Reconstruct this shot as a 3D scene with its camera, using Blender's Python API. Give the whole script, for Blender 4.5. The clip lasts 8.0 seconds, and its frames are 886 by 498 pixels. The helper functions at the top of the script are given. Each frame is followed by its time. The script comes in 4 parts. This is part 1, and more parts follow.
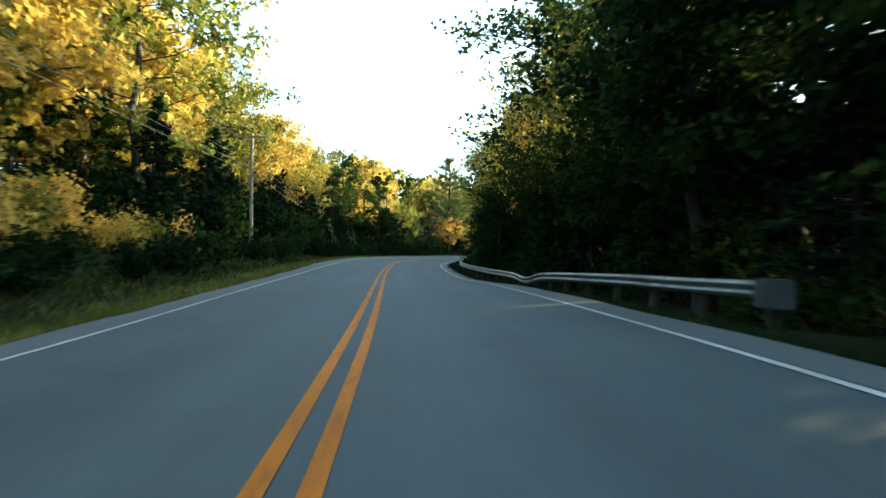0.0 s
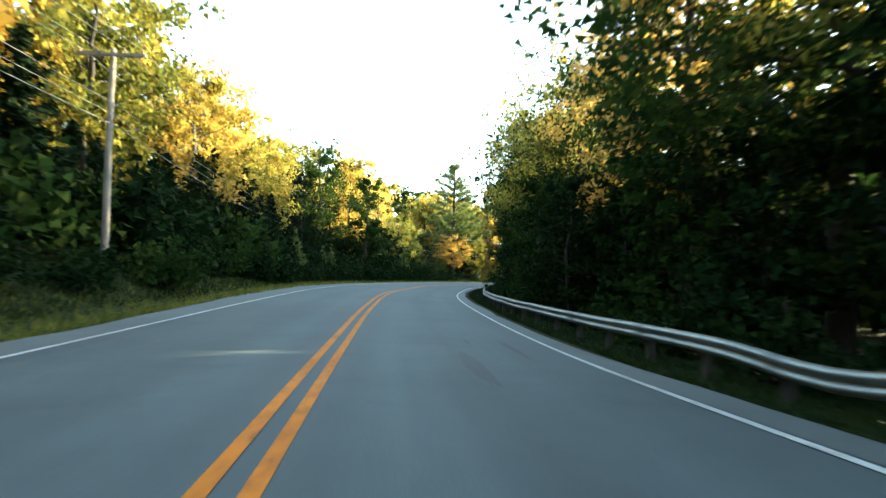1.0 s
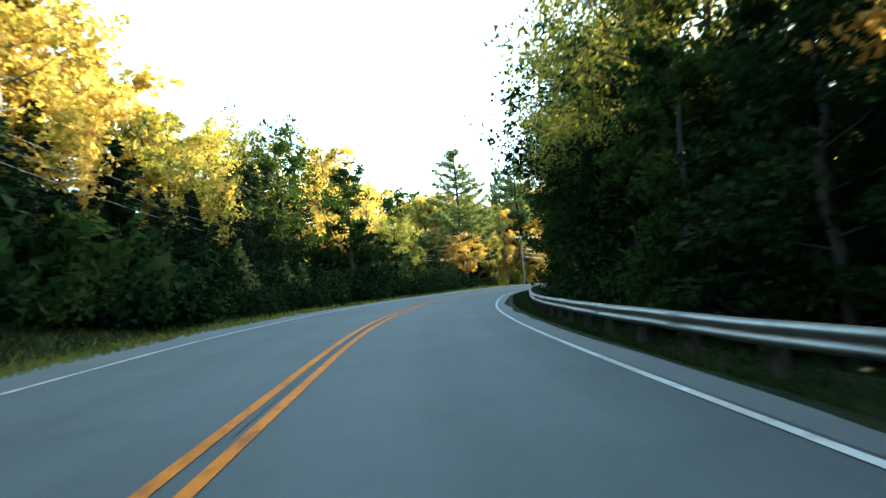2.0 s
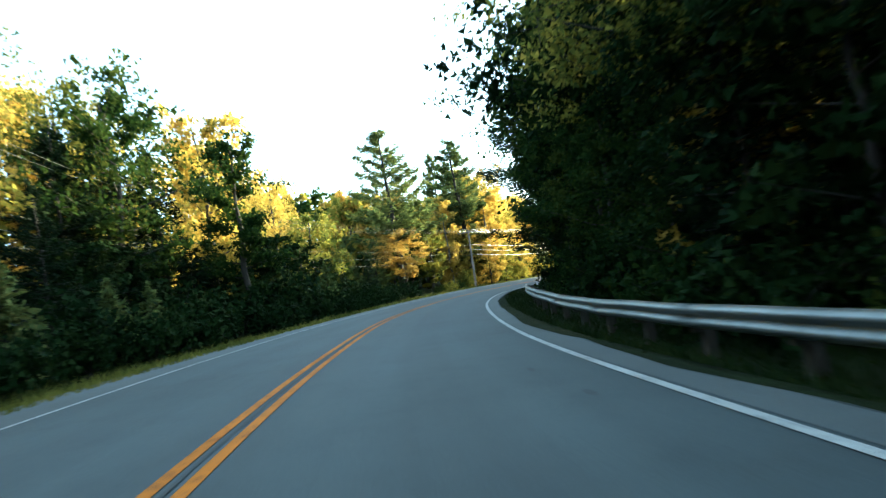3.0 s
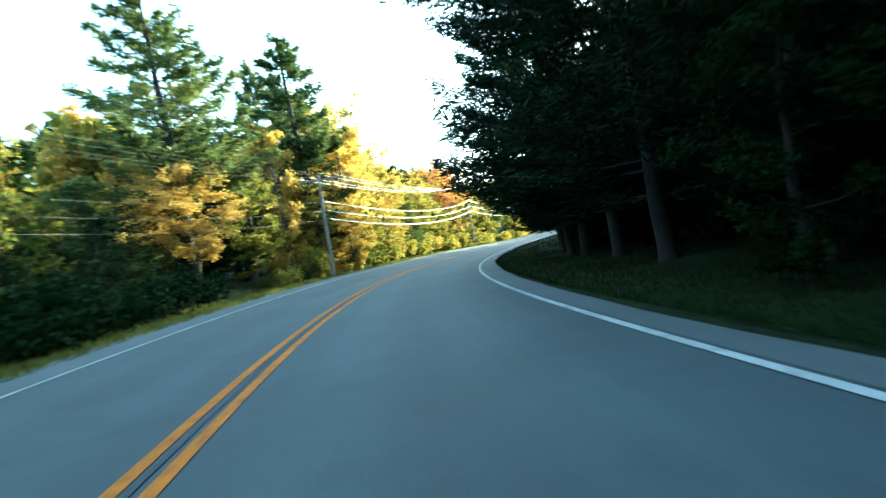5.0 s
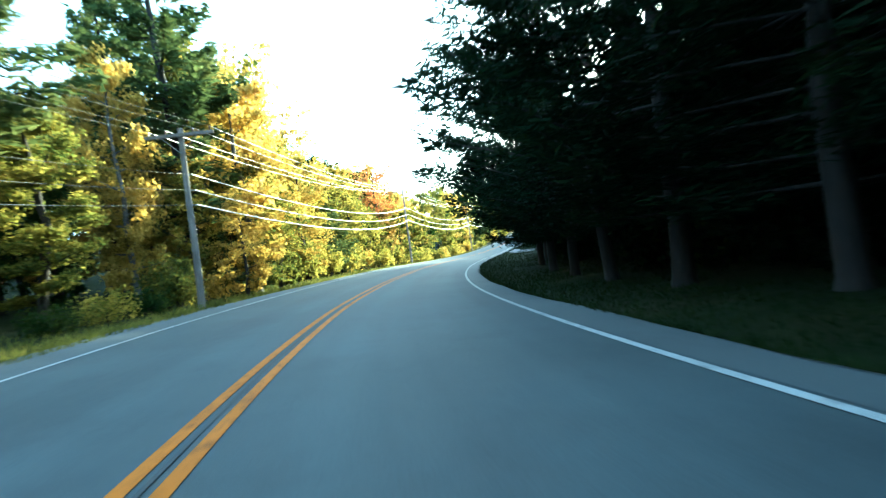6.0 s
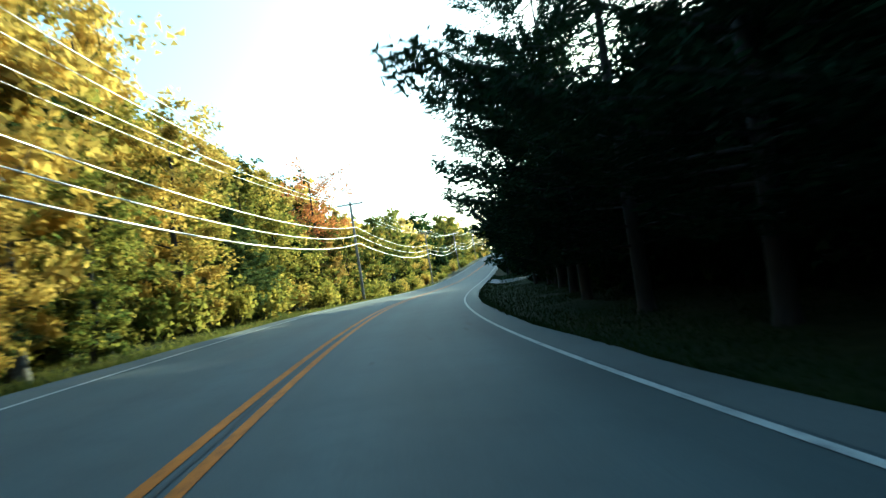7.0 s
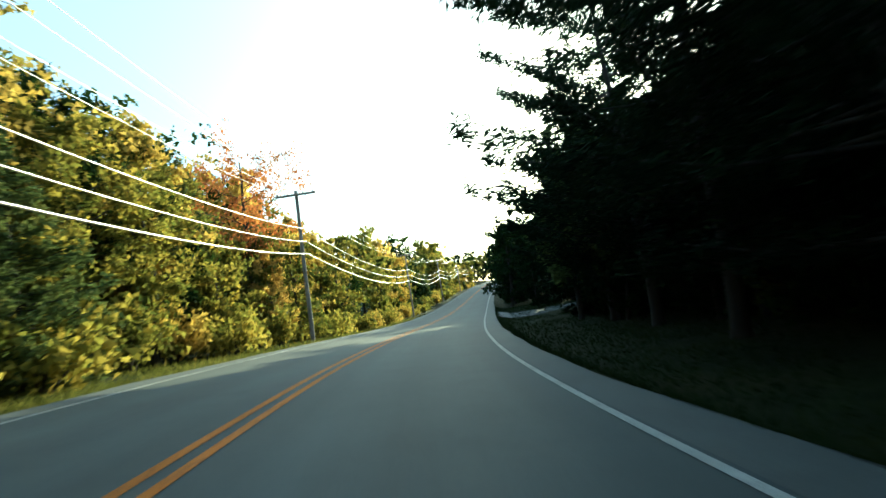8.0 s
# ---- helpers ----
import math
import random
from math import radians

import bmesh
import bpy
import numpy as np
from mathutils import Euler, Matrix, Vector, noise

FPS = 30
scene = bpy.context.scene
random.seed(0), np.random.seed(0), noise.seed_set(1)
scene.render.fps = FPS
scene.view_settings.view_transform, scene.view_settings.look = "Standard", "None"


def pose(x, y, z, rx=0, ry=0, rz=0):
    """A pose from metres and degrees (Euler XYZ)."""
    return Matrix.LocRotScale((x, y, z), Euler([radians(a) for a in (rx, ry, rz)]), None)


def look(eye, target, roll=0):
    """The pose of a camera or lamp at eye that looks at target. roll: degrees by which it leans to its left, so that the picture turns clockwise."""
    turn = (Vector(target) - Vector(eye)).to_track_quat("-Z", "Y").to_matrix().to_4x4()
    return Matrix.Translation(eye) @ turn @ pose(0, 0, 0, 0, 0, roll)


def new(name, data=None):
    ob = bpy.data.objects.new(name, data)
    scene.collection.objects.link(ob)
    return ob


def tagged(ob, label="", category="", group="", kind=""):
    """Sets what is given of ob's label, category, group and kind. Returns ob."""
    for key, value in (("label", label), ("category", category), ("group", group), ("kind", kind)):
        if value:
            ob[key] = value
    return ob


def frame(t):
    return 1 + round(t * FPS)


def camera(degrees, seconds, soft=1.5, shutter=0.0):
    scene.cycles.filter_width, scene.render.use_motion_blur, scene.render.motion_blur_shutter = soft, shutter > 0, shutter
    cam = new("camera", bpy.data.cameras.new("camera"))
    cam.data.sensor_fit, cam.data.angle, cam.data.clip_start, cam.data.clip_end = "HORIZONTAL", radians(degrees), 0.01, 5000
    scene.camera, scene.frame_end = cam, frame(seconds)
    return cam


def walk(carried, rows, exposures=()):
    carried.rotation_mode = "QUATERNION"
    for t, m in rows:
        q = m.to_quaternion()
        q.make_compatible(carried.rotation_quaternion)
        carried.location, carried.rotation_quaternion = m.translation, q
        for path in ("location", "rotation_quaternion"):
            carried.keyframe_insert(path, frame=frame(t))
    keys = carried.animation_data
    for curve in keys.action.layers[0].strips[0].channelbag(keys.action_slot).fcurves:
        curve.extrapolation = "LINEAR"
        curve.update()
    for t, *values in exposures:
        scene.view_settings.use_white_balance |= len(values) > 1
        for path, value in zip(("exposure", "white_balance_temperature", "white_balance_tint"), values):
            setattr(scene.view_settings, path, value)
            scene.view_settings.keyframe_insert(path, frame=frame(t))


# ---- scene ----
cam = camera(76.7, 8.0, soft=1.35, shutter=0.3)
PATH = [
    (0, (16.070, 2.945, 1.558), (14.870, 12.872, 1.498), 1.75),
    (0.5, (14.356, 11.748, 1.476), (13.180, 21.667, 1.949), 2.06),
    (1, (12.783, 19.882, 1.324), (11.662, 29.811, 1.707), 2.11),
    (1.2, (12.221, 22.941, 1.242), (10.995, 32.861, 1.564), 4.68),
    (1.5, (11.481, 27.323, 1.140), (10.351, 37.250, 1.562), 0.55),
    (1.75, (10.955, 30.800, 1.089), (9.812, 40.722, 1.580), -2.17),
    (2, (10.466, 34.152, 1.064), (9.310, 44.069, 1.624), -4.88),
    (2.3, (9.869, 38.059, 1.057), (8.705, 47.973, 1.656), -6.44),
    (2.5, (9.449, 40.617, 1.060), (8.652, 50.570, 1.613), -8.72),
    (3, (8.464, 46.910, 1.055), (8.610, 56.894, 1.598), -9.78),
    (3.5, (7.786, 53.136, 1.001), (8.046, 63.122, 1.446), -8.65),
    (4, (7.521, 59.335, 0.969), (9.266, 69.181, 1.107), -11.26),
    (4.5, (7.697, 65.522, 0.980), (9.769, 75.305, 0.907), -8.58),
    (5, (8.314, 71.729, 0.961), (11.343, 81.257, 0.721), -10.53),
    (5.2, (8.700, 74.273, 0.939), (12.329, 83.588, 0.689), -9.39),
    (5.5, (9.453, 78.227, 0.891), (13.258, 87.472, 0.661), -9.22),
    (5.75, (10.255, 81.666, 0.840), (14.362, 90.782, 0.644), -8.93),
    (6, (11.230, 85.202, 0.777), (15.636, 94.177, 0.616), -8.64),
    (6.3, (12.646, 89.519, 0.687), (17.221, 98.410, 0.546), -8.47),
    (6.5, (13.738, 92.414, 0.619), (18.534, 101.189, 0.612), -8.88),
    (7, (16.883, 99.592, 0.420), (22.177, 108.070, 0.721), -9.80),
    (7.5, (20.479, 106.587, 0.193), (26.159, 114.815, 0.431), -6.35),
    (8, (24.556, 113.673, -0.010), (30.237, 121.860, 0.827), -9.07),
]
EXPOSURES = [(0.0, 2.25, 5570, -13), (0.5, 3.1, 5670, -11), (1.0, 2.9, 5770, -11), (2.5, 2.8, 5370, -15), (3.5, 2.45, 5370, -17), (4.0, 2.5, 4870, -21), (4.5, 2.75, 4770, -23),
             (5.0, 2.75, 4720, -24), (6.5, 2.93, 4490, -24), (7.0, 1.62, 4560, -25), (7.5, 1.54, 4950, -27), (8.0, 1.45, 5100, -25)]
walk(cam, [(t, look(eye, target, roll)) for t, eye, target, roll in PATH], EXPOSURES)

# ---- light: a low evening sun ahead and to the right, white evening sky ----
SUN_AZIMUTH, SUN_HEIGHT = 58.0, 14.5        # degrees right of +y, degrees above the horizon
world = bpy.data.worlds.new("evening_sky")
scene.world = world
world.use_nodes = True
wn = world.node_tree.nodes
sky = wn.new("ShaderNodeTexSky")
sky.sky_type = "NISHITA"
sky.sun_disc = False
sky.sun_elevation = radians(SUN_HEIGHT)
sky.sun_rotation = radians(SUN_AZIMUTH)
sky.altitude, sky.air_density, sky.dust_density, sky.ozone_density = 200, 1.0, 3.2, 0.8
wn["Background"].inputs["Strength"].default_value = 0.15
# a thin, even veil of high haze over the whole sky
veil = wn.new("ShaderNodeMix")
veil.data_type, veil.blend_type = "RGBA", "ADD"
veil.inputs[0].default_value = 1.0
veil.inputs[7].default_value = (1.2, 1.29, 1.46, 1)
faint = wn.new("ShaderNodeMix")
faint.data_type, faint.blend_type = "RGBA", "MULTIPLY"
faint.inputs[0].default_value = 1.0
faint.inputs[7].default_value = (0.67, 0.67, 0.67, 1)
world.node_tree.links.new(sky.outputs[0], faint.inputs[6])
world.node_tree.links.new(faint.outputs[2], veil.inputs[6])
world.node_tree.links.new(veil.outputs[2], wn["Background"].inputs["Color"])
sun_data = bpy.data.lights.new("sun", "SUN")
sun_data.energy, sun_data.angle, sun_data.color = 5.0, radians(0.5), (1.0, 0.75, 0.44)
sun_dir = Vector((math.sin(radians(SUN_AZIMUTH)) * math.cos(radians(SUN_HEIGHT)),
                  math.cos(radians(SUN_AZIMUTH)) * math.cos(radians(SUN_HEIGHT)), math.sin(radians(SUN_HEIGHT))))
sun = new("sun", sun_data)
sun.matrix_world = look(sun_dir * 200, (0, 0, 0))


# ---- materials ----
def material(name, rough=0.8):
    m = bpy.data.materials.new(name)
    m.use_nodes = True
    b = m.node_tree.nodes["Principled BSDF"]
    b.inputs["Roughness"].default_value = rough
    return m, m.node_tree.nodes, m.node_tree.links, b


def ramp(nodes, stops):
    r = nodes.new("ShaderNodeValToRGB")
    e = r.color_ramp.elements
    while len(e) < len(stops):
        e.new(0.5)
    for k, (p, c) in enumerate(stops):
        e[k].position, e[k].color = p, (*c, 1)
    return r


def noise_tex(nodes, links, scale, detail=4.0, rough=0.55, stretch=None):
    co = nodes.new("ShaderNodeTexCoord")
    n = nodes.new("ShaderNodeTexNoise")
    n.inputs["Scale"].default_value, n.inputs["Detail"].default_value, n.inputs["Roughness"].default_value = scale, detail, rough
    if stretch:
        mp = nodes.new("ShaderNodeMapping")
        mp.inputs["Scale"].default_value = stretch
        links.new(co.outputs["Object"], mp.inputs["Vector"])
        links.new(mp.outputs[0], n.inputs["Vector"])
    else:
        links.new(co.outputs["Object"], n.inputs["Vector"])
    return n


def mixed(nodes, links, fac, a, b, how="MIX"):
    x = nodes.new("ShaderNodeMix")
    x.data_type, x.blend_type = "RGBA", how
    for socket, v in ((x.inputs[0], fac), (x.inputs[6], a), (x.inputs[7], b)):
        if isinstance(v, (int, float)):
            socket.default_value = v
        elif isinstance(v, tuple):
            socket.default_value = (*v, 1)
        else:
            links.new(v, socket)
    return x.outputs[2]


def bumped(nodes, links, b, height, strength, distance=0.02):
    u = nodes.new("ShaderNodeBump")
    u.inputs["Strength"].default_value, u.inputs["Distance"].default_value = strength, distance
    links.new(height, u.inputs["Height"])
    links.new(u.outputs[0], b.inputs["Normal"])


def asphalt(name, dark, light, worn=False):
    m, n, l, b = material(name, 0.78)
    big = noise_tex(n, l, 0.22, 5)
    fine = noise_tex(n, l, 60, 3)
    streak = noise_tex(n, l, 1.1, 6, 0.7)
    base = ramp(n, [(0.3, dark), (0.7, light)])
    l.new(big.outputs[0], base.inputs[0])
    grit = ramp(n, [(0.35, (0.75, 0.75, 0.75)), (0.65, (1.2, 1.2, 1.2))])
    l.new(fine.outputs[0], grit.inputs[0])
    stain = ramp(n, [(0.32, (0.72, 0.72, 0.74)), (0.5, (1, 1, 1))])
    l.new(streak.outputs[0], stain.inputs[0])
    c = mixed(n, l, 0.8, base.outputs[0], grit.outputs[0], "MULTIPLY")
    c = mixed(n, l, 0.7, c, stain.outputs[0], "MULTIPLY")
    if worn:
        # wheel tracks polished paler, an oily strip in each lane, and streaks along the road
        uv = n.new("ShaderNodeUVMap")
        split = n.new("ShaderNodeSeparateXYZ")
        l.new(uv.outputs[0], split.inputs[0])
        side = n.new("ShaderNodeMath")
        side.operation = "ABSOLUTE"
        l.new(split.outputs[0], side.inputs[0])
        scaled = n.new("ShaderNodeMath")
        scaled.operation = "MULTIPLY"
        scaled.inputs[1].default_value = 0.25
        l.new(side.outputs[0], scaled.inputs[0])
        tracks = ramp(n, [(0.1, (0.94, 0.94, 0.94)), (0.24, (1.13, 1.13, 1.12)), (0.44, (0.87, 0.88, 0.89)), (0.66, (1.12, 1.12, 1.11)), (0.85, (0.98, 0.98, 0.98))])
        tracks.color_ramp.interpolation = "EASE"
        l.new(scaled.outputs[0], tracks.inputs[0])
        c = mixed(n, l, 0.85, c, tracks.outputs[0], "MULTIPLY")
        mp = n.new("ShaderNodeMapping")
        mp.inputs["Scale"].default_value = (2.6, 0.06, 1)
        l.new(uv.outputs[0], mp.inputs["Vector"])
        along = n.new("ShaderNodeTexNoise")
        along.inputs["Scale"].default_value, along.inputs["Detail"].default_value = 1.0, 5
        l.new(mp.outputs[0], along.inputs["Vector"])
        lines = ramp(n, [(0.3, (0.86, 0.87, 0.88)), (0.7, (1.12, 1.12, 1.11))])
        l.new(along.outputs[0], lines.inputs[0])
        c = mixed(n, l, 0.8, c, lines.outputs[0], "MULTIPLY")
    l.new(c, b.inputs["Base Color"])
    bumped(n, l, b, fine.outputs[0], 0.5, 0.006)
    return m


def paint(name, colour, worn):
    m, n, l, b = material(name, 0.75)
    b.inputs["Specular IOR Level"].default_value = 0.2
    wear = noise_tex(n, l, 9, 8, 0.75)
    patch = noise_tex(n, l, 0.7, 3)
    r = ramp(n, [(0.36, worn), (0.5, colour)])
    l.new(wear.outputs[0], r.inputs[0])
    r2 = ramp(n, [(0.3, (0.72, 0.72, 0.72)), (0.6, (1, 1, 1))])
    l.new(patch.outputs[0], r2.inputs[0])
    l.new(mixed(n, l, 1.0, r.outputs[0], r2.outputs[0], "MULTIPLY"), b.inputs["Base Color"])
    return m


def leafy(name, colours, through_share=0.3, rough=0.8):
    """Leaves: colour drifts from leaf to leaf and from bough to bough; some light passes through."""
    m, n, l, b = material(name, rough)
    geo = n.new("ShaderNodeNewGeometry")
    drift = noise_tex(n, l, 0.55, 2)
    add = n.new("ShaderNodeMath")
    add.operation = "MULTIPLY_ADD"
    l.new(geo.outputs["Random Per Island"], add.inputs[0])
    add.inputs[1].default_value = 0.45
    sub = n.new("ShaderNodeMath")
    sub.operation = "MULTIPLY_ADD"
    l.new(drift.outputs[0], sub.inputs[0])
    sub.inputs[1].default_value, sub.inputs[2].default_value = 1.5, -0.5
    l.new(sub.outputs[0], add.inputs[2])
    info = n.new("ShaderNodeObjectInfo")
    own = n.new("ShaderNodeMath")
    own.operation = "MULTIPLY_ADD"
    l.new(info.outputs["Random"], own.inputs[0])
    own.inputs[1].default_value = 0.3
    l.new(add.outputs[0], own.inputs[2])
    half = n.new("ShaderNodeMath")
    half.operation = "SUBTRACT"
    l.new(own.outputs[0], half.inputs[0])
    half.inputs[1].default_value = 0.15
    r = ramp(n, [(k / (len(colours) - 1) * 0.8 + 0.1, c) for k, c in enumerate(colours)])
    l.new(half.outputs[0], r.inputs[0])
    l.new(r.outputs[0], b.inputs["Base Color"])
    b.inputs["Specular IOR Level"].default_value = 0.04
    t = n.new("ShaderNodeBsdfTranslucent")
    l.new(r.outputs[0], t.inputs["Color"])
    mx = n.new("ShaderNodeMixShader")
    mx.inputs[0].default_value = through_share
    l.new(b.outputs[0], mx.inputs[1])
    l.new(t.outputs[0], mx.inputs[2])
    l.new(mx.outputs[0], n["Material Output"].inputs["Surface"])
    return m


def bark_like(name, dark, light, stretch=(9, 9, 1.2)):
    m, n, l, b = material(name, 0.9)
    g = noise_tex(n, l, 2.2, 6, 0.65, stretch)
    s = noise_tex(n, l, 0.8, 2)
    r = ramp(n, [(0.3, dark), (0.68, light)])
    l.new(g.outputs[0], r.inputs[0])
    r2 = ramp(n, [(0.3, (0.7, 0.7, 0.7)), (0.7, (1.1, 1.1, 1.1))])
    l.new(s.outputs[0], r2.inputs[0])
    l.new(mixed(n, l, 1.0, r.outputs[0], r2.outputs[0], "MULTIPLY"), b.inputs["Base Color"])
    bumped(n, l, b, g.outputs[0], 0.7, 0.02)
    return m


def earth(name):
    m, n, l, b = material(name, 0.95)
    b.inputs["Specular IOR Level"].default_value = 0.1
    big = noise_tex(n, l, 0.25, 5)
    mid = noise_tex(n, l, 2.5, 6, 0.7)
    fine = noise_tex(n, l, 25, 4, 0.7)
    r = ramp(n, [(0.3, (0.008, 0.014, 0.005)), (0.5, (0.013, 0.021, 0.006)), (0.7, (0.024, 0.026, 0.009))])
    l.new(big.outputs[0], r.inputs[0])
    r2 = ramp(n, [(0.35, (0.5, 0.5, 0.45)), (0.65, (1.25, 1.2, 1.1))])
    l.new(mid.outputs[0], r2.inputs[0])
    c = mixed(n, l, 0.9, r.outputs[0], r2.outputs[0], "MULTIPLY")
    litter = ramp(n, [(0.62, (0, 0, 0)), (0.68, (1, 1, 1))])
    l.new(fine.outputs[0], litter.inputs[0])
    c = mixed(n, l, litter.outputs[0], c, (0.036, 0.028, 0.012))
    l.new(c, b.inputs["Base Color"])
    bumped(n, l, b, fine.outputs[0], 0.8, 0.04)
    return m


ASPHALT = asphalt("worn_asphalt", (0.032, 0.044, 0.049), (0.048, 0.064, 0.071), True)
SHOULDER = asphalt("pale_shoulder_asphalt", (0.054, 0.064, 0.068), (0.076, 0.088, 0.092))
TAR = asphalt("dark_tar_patch", (0.02, 0.024, 0.027), (0.036, 0.042, 0.046))
YELLOW = paint("yellow_road_paint", (0.47, 0.15, 0.003), (0.17, 0.065, 0.012))
WHITE = paint("white_road_paint", (0.42, 0.43, 0.425), (0.17, 0.18, 0.185))
EARTH = earth("forest_floor_grass")
BARK = bark_like("grey_brown_bark", (0.014, 0.012, 0.01), (0.05, 0.042, 0.034))
PALE_BARK = bark_like("pale_birch_bark", (0.05, 0.047, 0.04), (0.17, 0.16, 0.145), (2, 2, 6))
# Darker than real bark: shade on the trunks put into the colour.
PINE_AND_SHADE_BARK = bark_like("pine_and_shaded_bark", (0.008, 0.007, 0.006), (0.026, 0.021, 0.017))
POLE_WOOD = bark_like("weathered_pole_wood", (0.14, 0.12, 0.1), (0.32, 0.28, 0.24), (14, 14, 0.5))
POST_WOOD = bark_like("dark_post_wood", (0.018, 0.017, 0.015), (0.055, 0.048, 0.04), (10, 10, 1))
LEAVES = {
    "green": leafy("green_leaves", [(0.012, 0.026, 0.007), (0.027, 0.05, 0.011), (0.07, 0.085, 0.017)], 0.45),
    # Shaded copy of the green leaves: the wood's shade is put into the colour.
    "dark": leafy("shade_darkened_leaves", [(0.005, 0.012, 0.004), (0.01, 0.022, 0.006), (0.02, 0.034, 0.009)], 0.15),
    "lime": leafy("yellow_green_leaves", [(0.08, 0.11, 0.025), (0.27, 0.25, 0.045), (0.5, 0.38, 0.075)], 0.6),
    "gold": leafy("golden_leaves", [(0.17, 0.155, 0.03), (0.55, 0.385, 0.08), (0.74, 0.53, 0.13)], 0.58),
    "orange": leafy("orange_leaves", [(0.26, 0.18, 0.04), (0.54, 0.36, 0.085), (0.7, 0.48, 0.13)], 0.52),
    "red": leafy("red_orange_leaves", [(0.26, 0.12, 0.04), (0.52, 0.19, 0.06), (0.66, 0.33, 0.08)], 0.52),
    "olive": leafy("olive_autumn_leaves", [(0.055, 0.075, 0.018), (0.17, 0.165, 0.032), (0.4, 0.31, 0.055)], 0.6),
}
# Lit copy of the needles: sun on the left-hand pines put into the colour.
PINE_NEEDLES = leafy("sunlit_conifer_needles", [(0.06, 0.085, 0.03), (0.115, 0.15, 0.05), (0.22, 0.22, 0.07)], 0.4)
# Kept near black: the pines' shade is put into this colour; hemlocks share it.
HEMLOCK_SHADE_NEEDLES = leafy("hemlock_shaded_pine_needles", [(0.005, 0.012, 0.006), (0.011, 0.022, 0.009), (0.022, 0.034, 0.013)], 0.12)
# Shaded copy of the grass: lawn and bank shade put into the colour.
SHADED_GRASS = leafy("shade_darkened_grass", [(0.008, 0.015, 0.005), (0.015, 0.026, 0.007), (0.026, 0.034, 0.01)], 0.2)
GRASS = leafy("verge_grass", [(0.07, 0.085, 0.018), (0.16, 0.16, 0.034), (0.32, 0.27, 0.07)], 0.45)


def metal(name, dark, light, rough):
    m, n, l, b = material(name, rough)
    b.inputs["Metallic"].default_value = 0.7
    g = noise_tex(n, l, 1.3, 5, 0.7)
    r = ramp(n, [(0.3, dark), (0.7, light)])
    l.new(g.outputs[0], r.inputs[0])
    l.new(r.outputs[0], b.inputs["Base Color"])
    return m


STEEL = metal("galvanised_steel", (0.15, 0.17, 0.175), (0.28, 0.3, 0.3), 0.5)
DARK_STEEL = metal("weathered_dark_steel", (0.045, 0.055, 0.06), (0.085, 0.1, 0.105), 0.6)
CABLE = metal("bright_aluminium_cable", (0.55, 0.52, 0.5), (0.75, 0.7, 0.68), 0.45)
# Darker copy of CABLE: shade on the first spans put into the colour.
SHADED_CABLE = metal("shade_dulled_cable", (0.12, 0.12, 0.12), (0.2, 0.2, 0.19), 0.6)
CERAMIC, _n, _l, _b = material("brown_glazed_insulator", 0.25)
_b.inputs["Base Color"].default_value = (0.16, 0.09, 0.06, 1)

# ---- the road's line: stations every 10 m along the yellow line (x, y, z, bank to the right in degrees) ----
STATIONS = [
    (18.098, -10.924, 1.123, -2.414), (16.317, -1.1, 0.583, -3.042), (14.409, 8.715, 0.42, -3.256), (12.324, 18.494, 0.287, -1.836),
    (10.207, 28.265, 0.085, 0.47), (8.317, 38.084, 0.048, 1.351), (6.79, 47.965, 0.048, 1.761), (6.085, 57.937, -0.026, 1.949),
    (6.361, 67.927, -0.041, 0.929), (7.951, 77.792, -0.118, 1.076), (10.57, 87.439, -0.256, 2.191), (14.058, 96.806, -0.445, 3.414),
    (18.212, 105.897, -0.682, 4.284), (22.883, 114.735, -0.9, 4.609), (28.055, 123.29, -1.081, 4.416), (33.783, 131.482, -1.295, 3.773),
    (39.856, 139.423, -1.514, 2.69), (46.089, 147.241, -1.689, 1.287), (52.378, 155.015, -1.782, -0.185),
]
FAR_STATIONS = [
    (58.683, 162.777, -1.777, -1.572), (65.022, 170.51, -1.674, -2.792), (71.408, 178.204, -1.478, -3.805), (77.848, 185.849, -1.203, -4.613),
    (84.347, 193.441, -0.861, -5.228), (90.912, 200.974, -0.463, -5.669), (97.548, 208.442, -0.025, -5.965), (104.262, 215.838, 0.442, -6.143),
    (111.057, 223.159, 0.926, -6.226), (117.928, 230.407, 1.422, -6.236),
]
_all = [np.array(r) for r in STATIONS + FAR_STATIONS]
LINE = np.array([_all[0] + (_all[0] - _all[1]) * k for k in range(6, 0, -1)] + _all + [_all[-1] + (_all[-1] - _all[-2]) * k for k in range(1, 14)])
LINE[:6, 2:] = _all[0][2:]
LINE[-13:, 2] = _all[-1][2] + 0.3 * np.arange(1, 14)
LINE[:, 3] = np.clip(LINE[:, 3], -4.0, 6.0)
LINE[-13:, 3] = LINE[-14, 3]
FIRST_S = -74.0


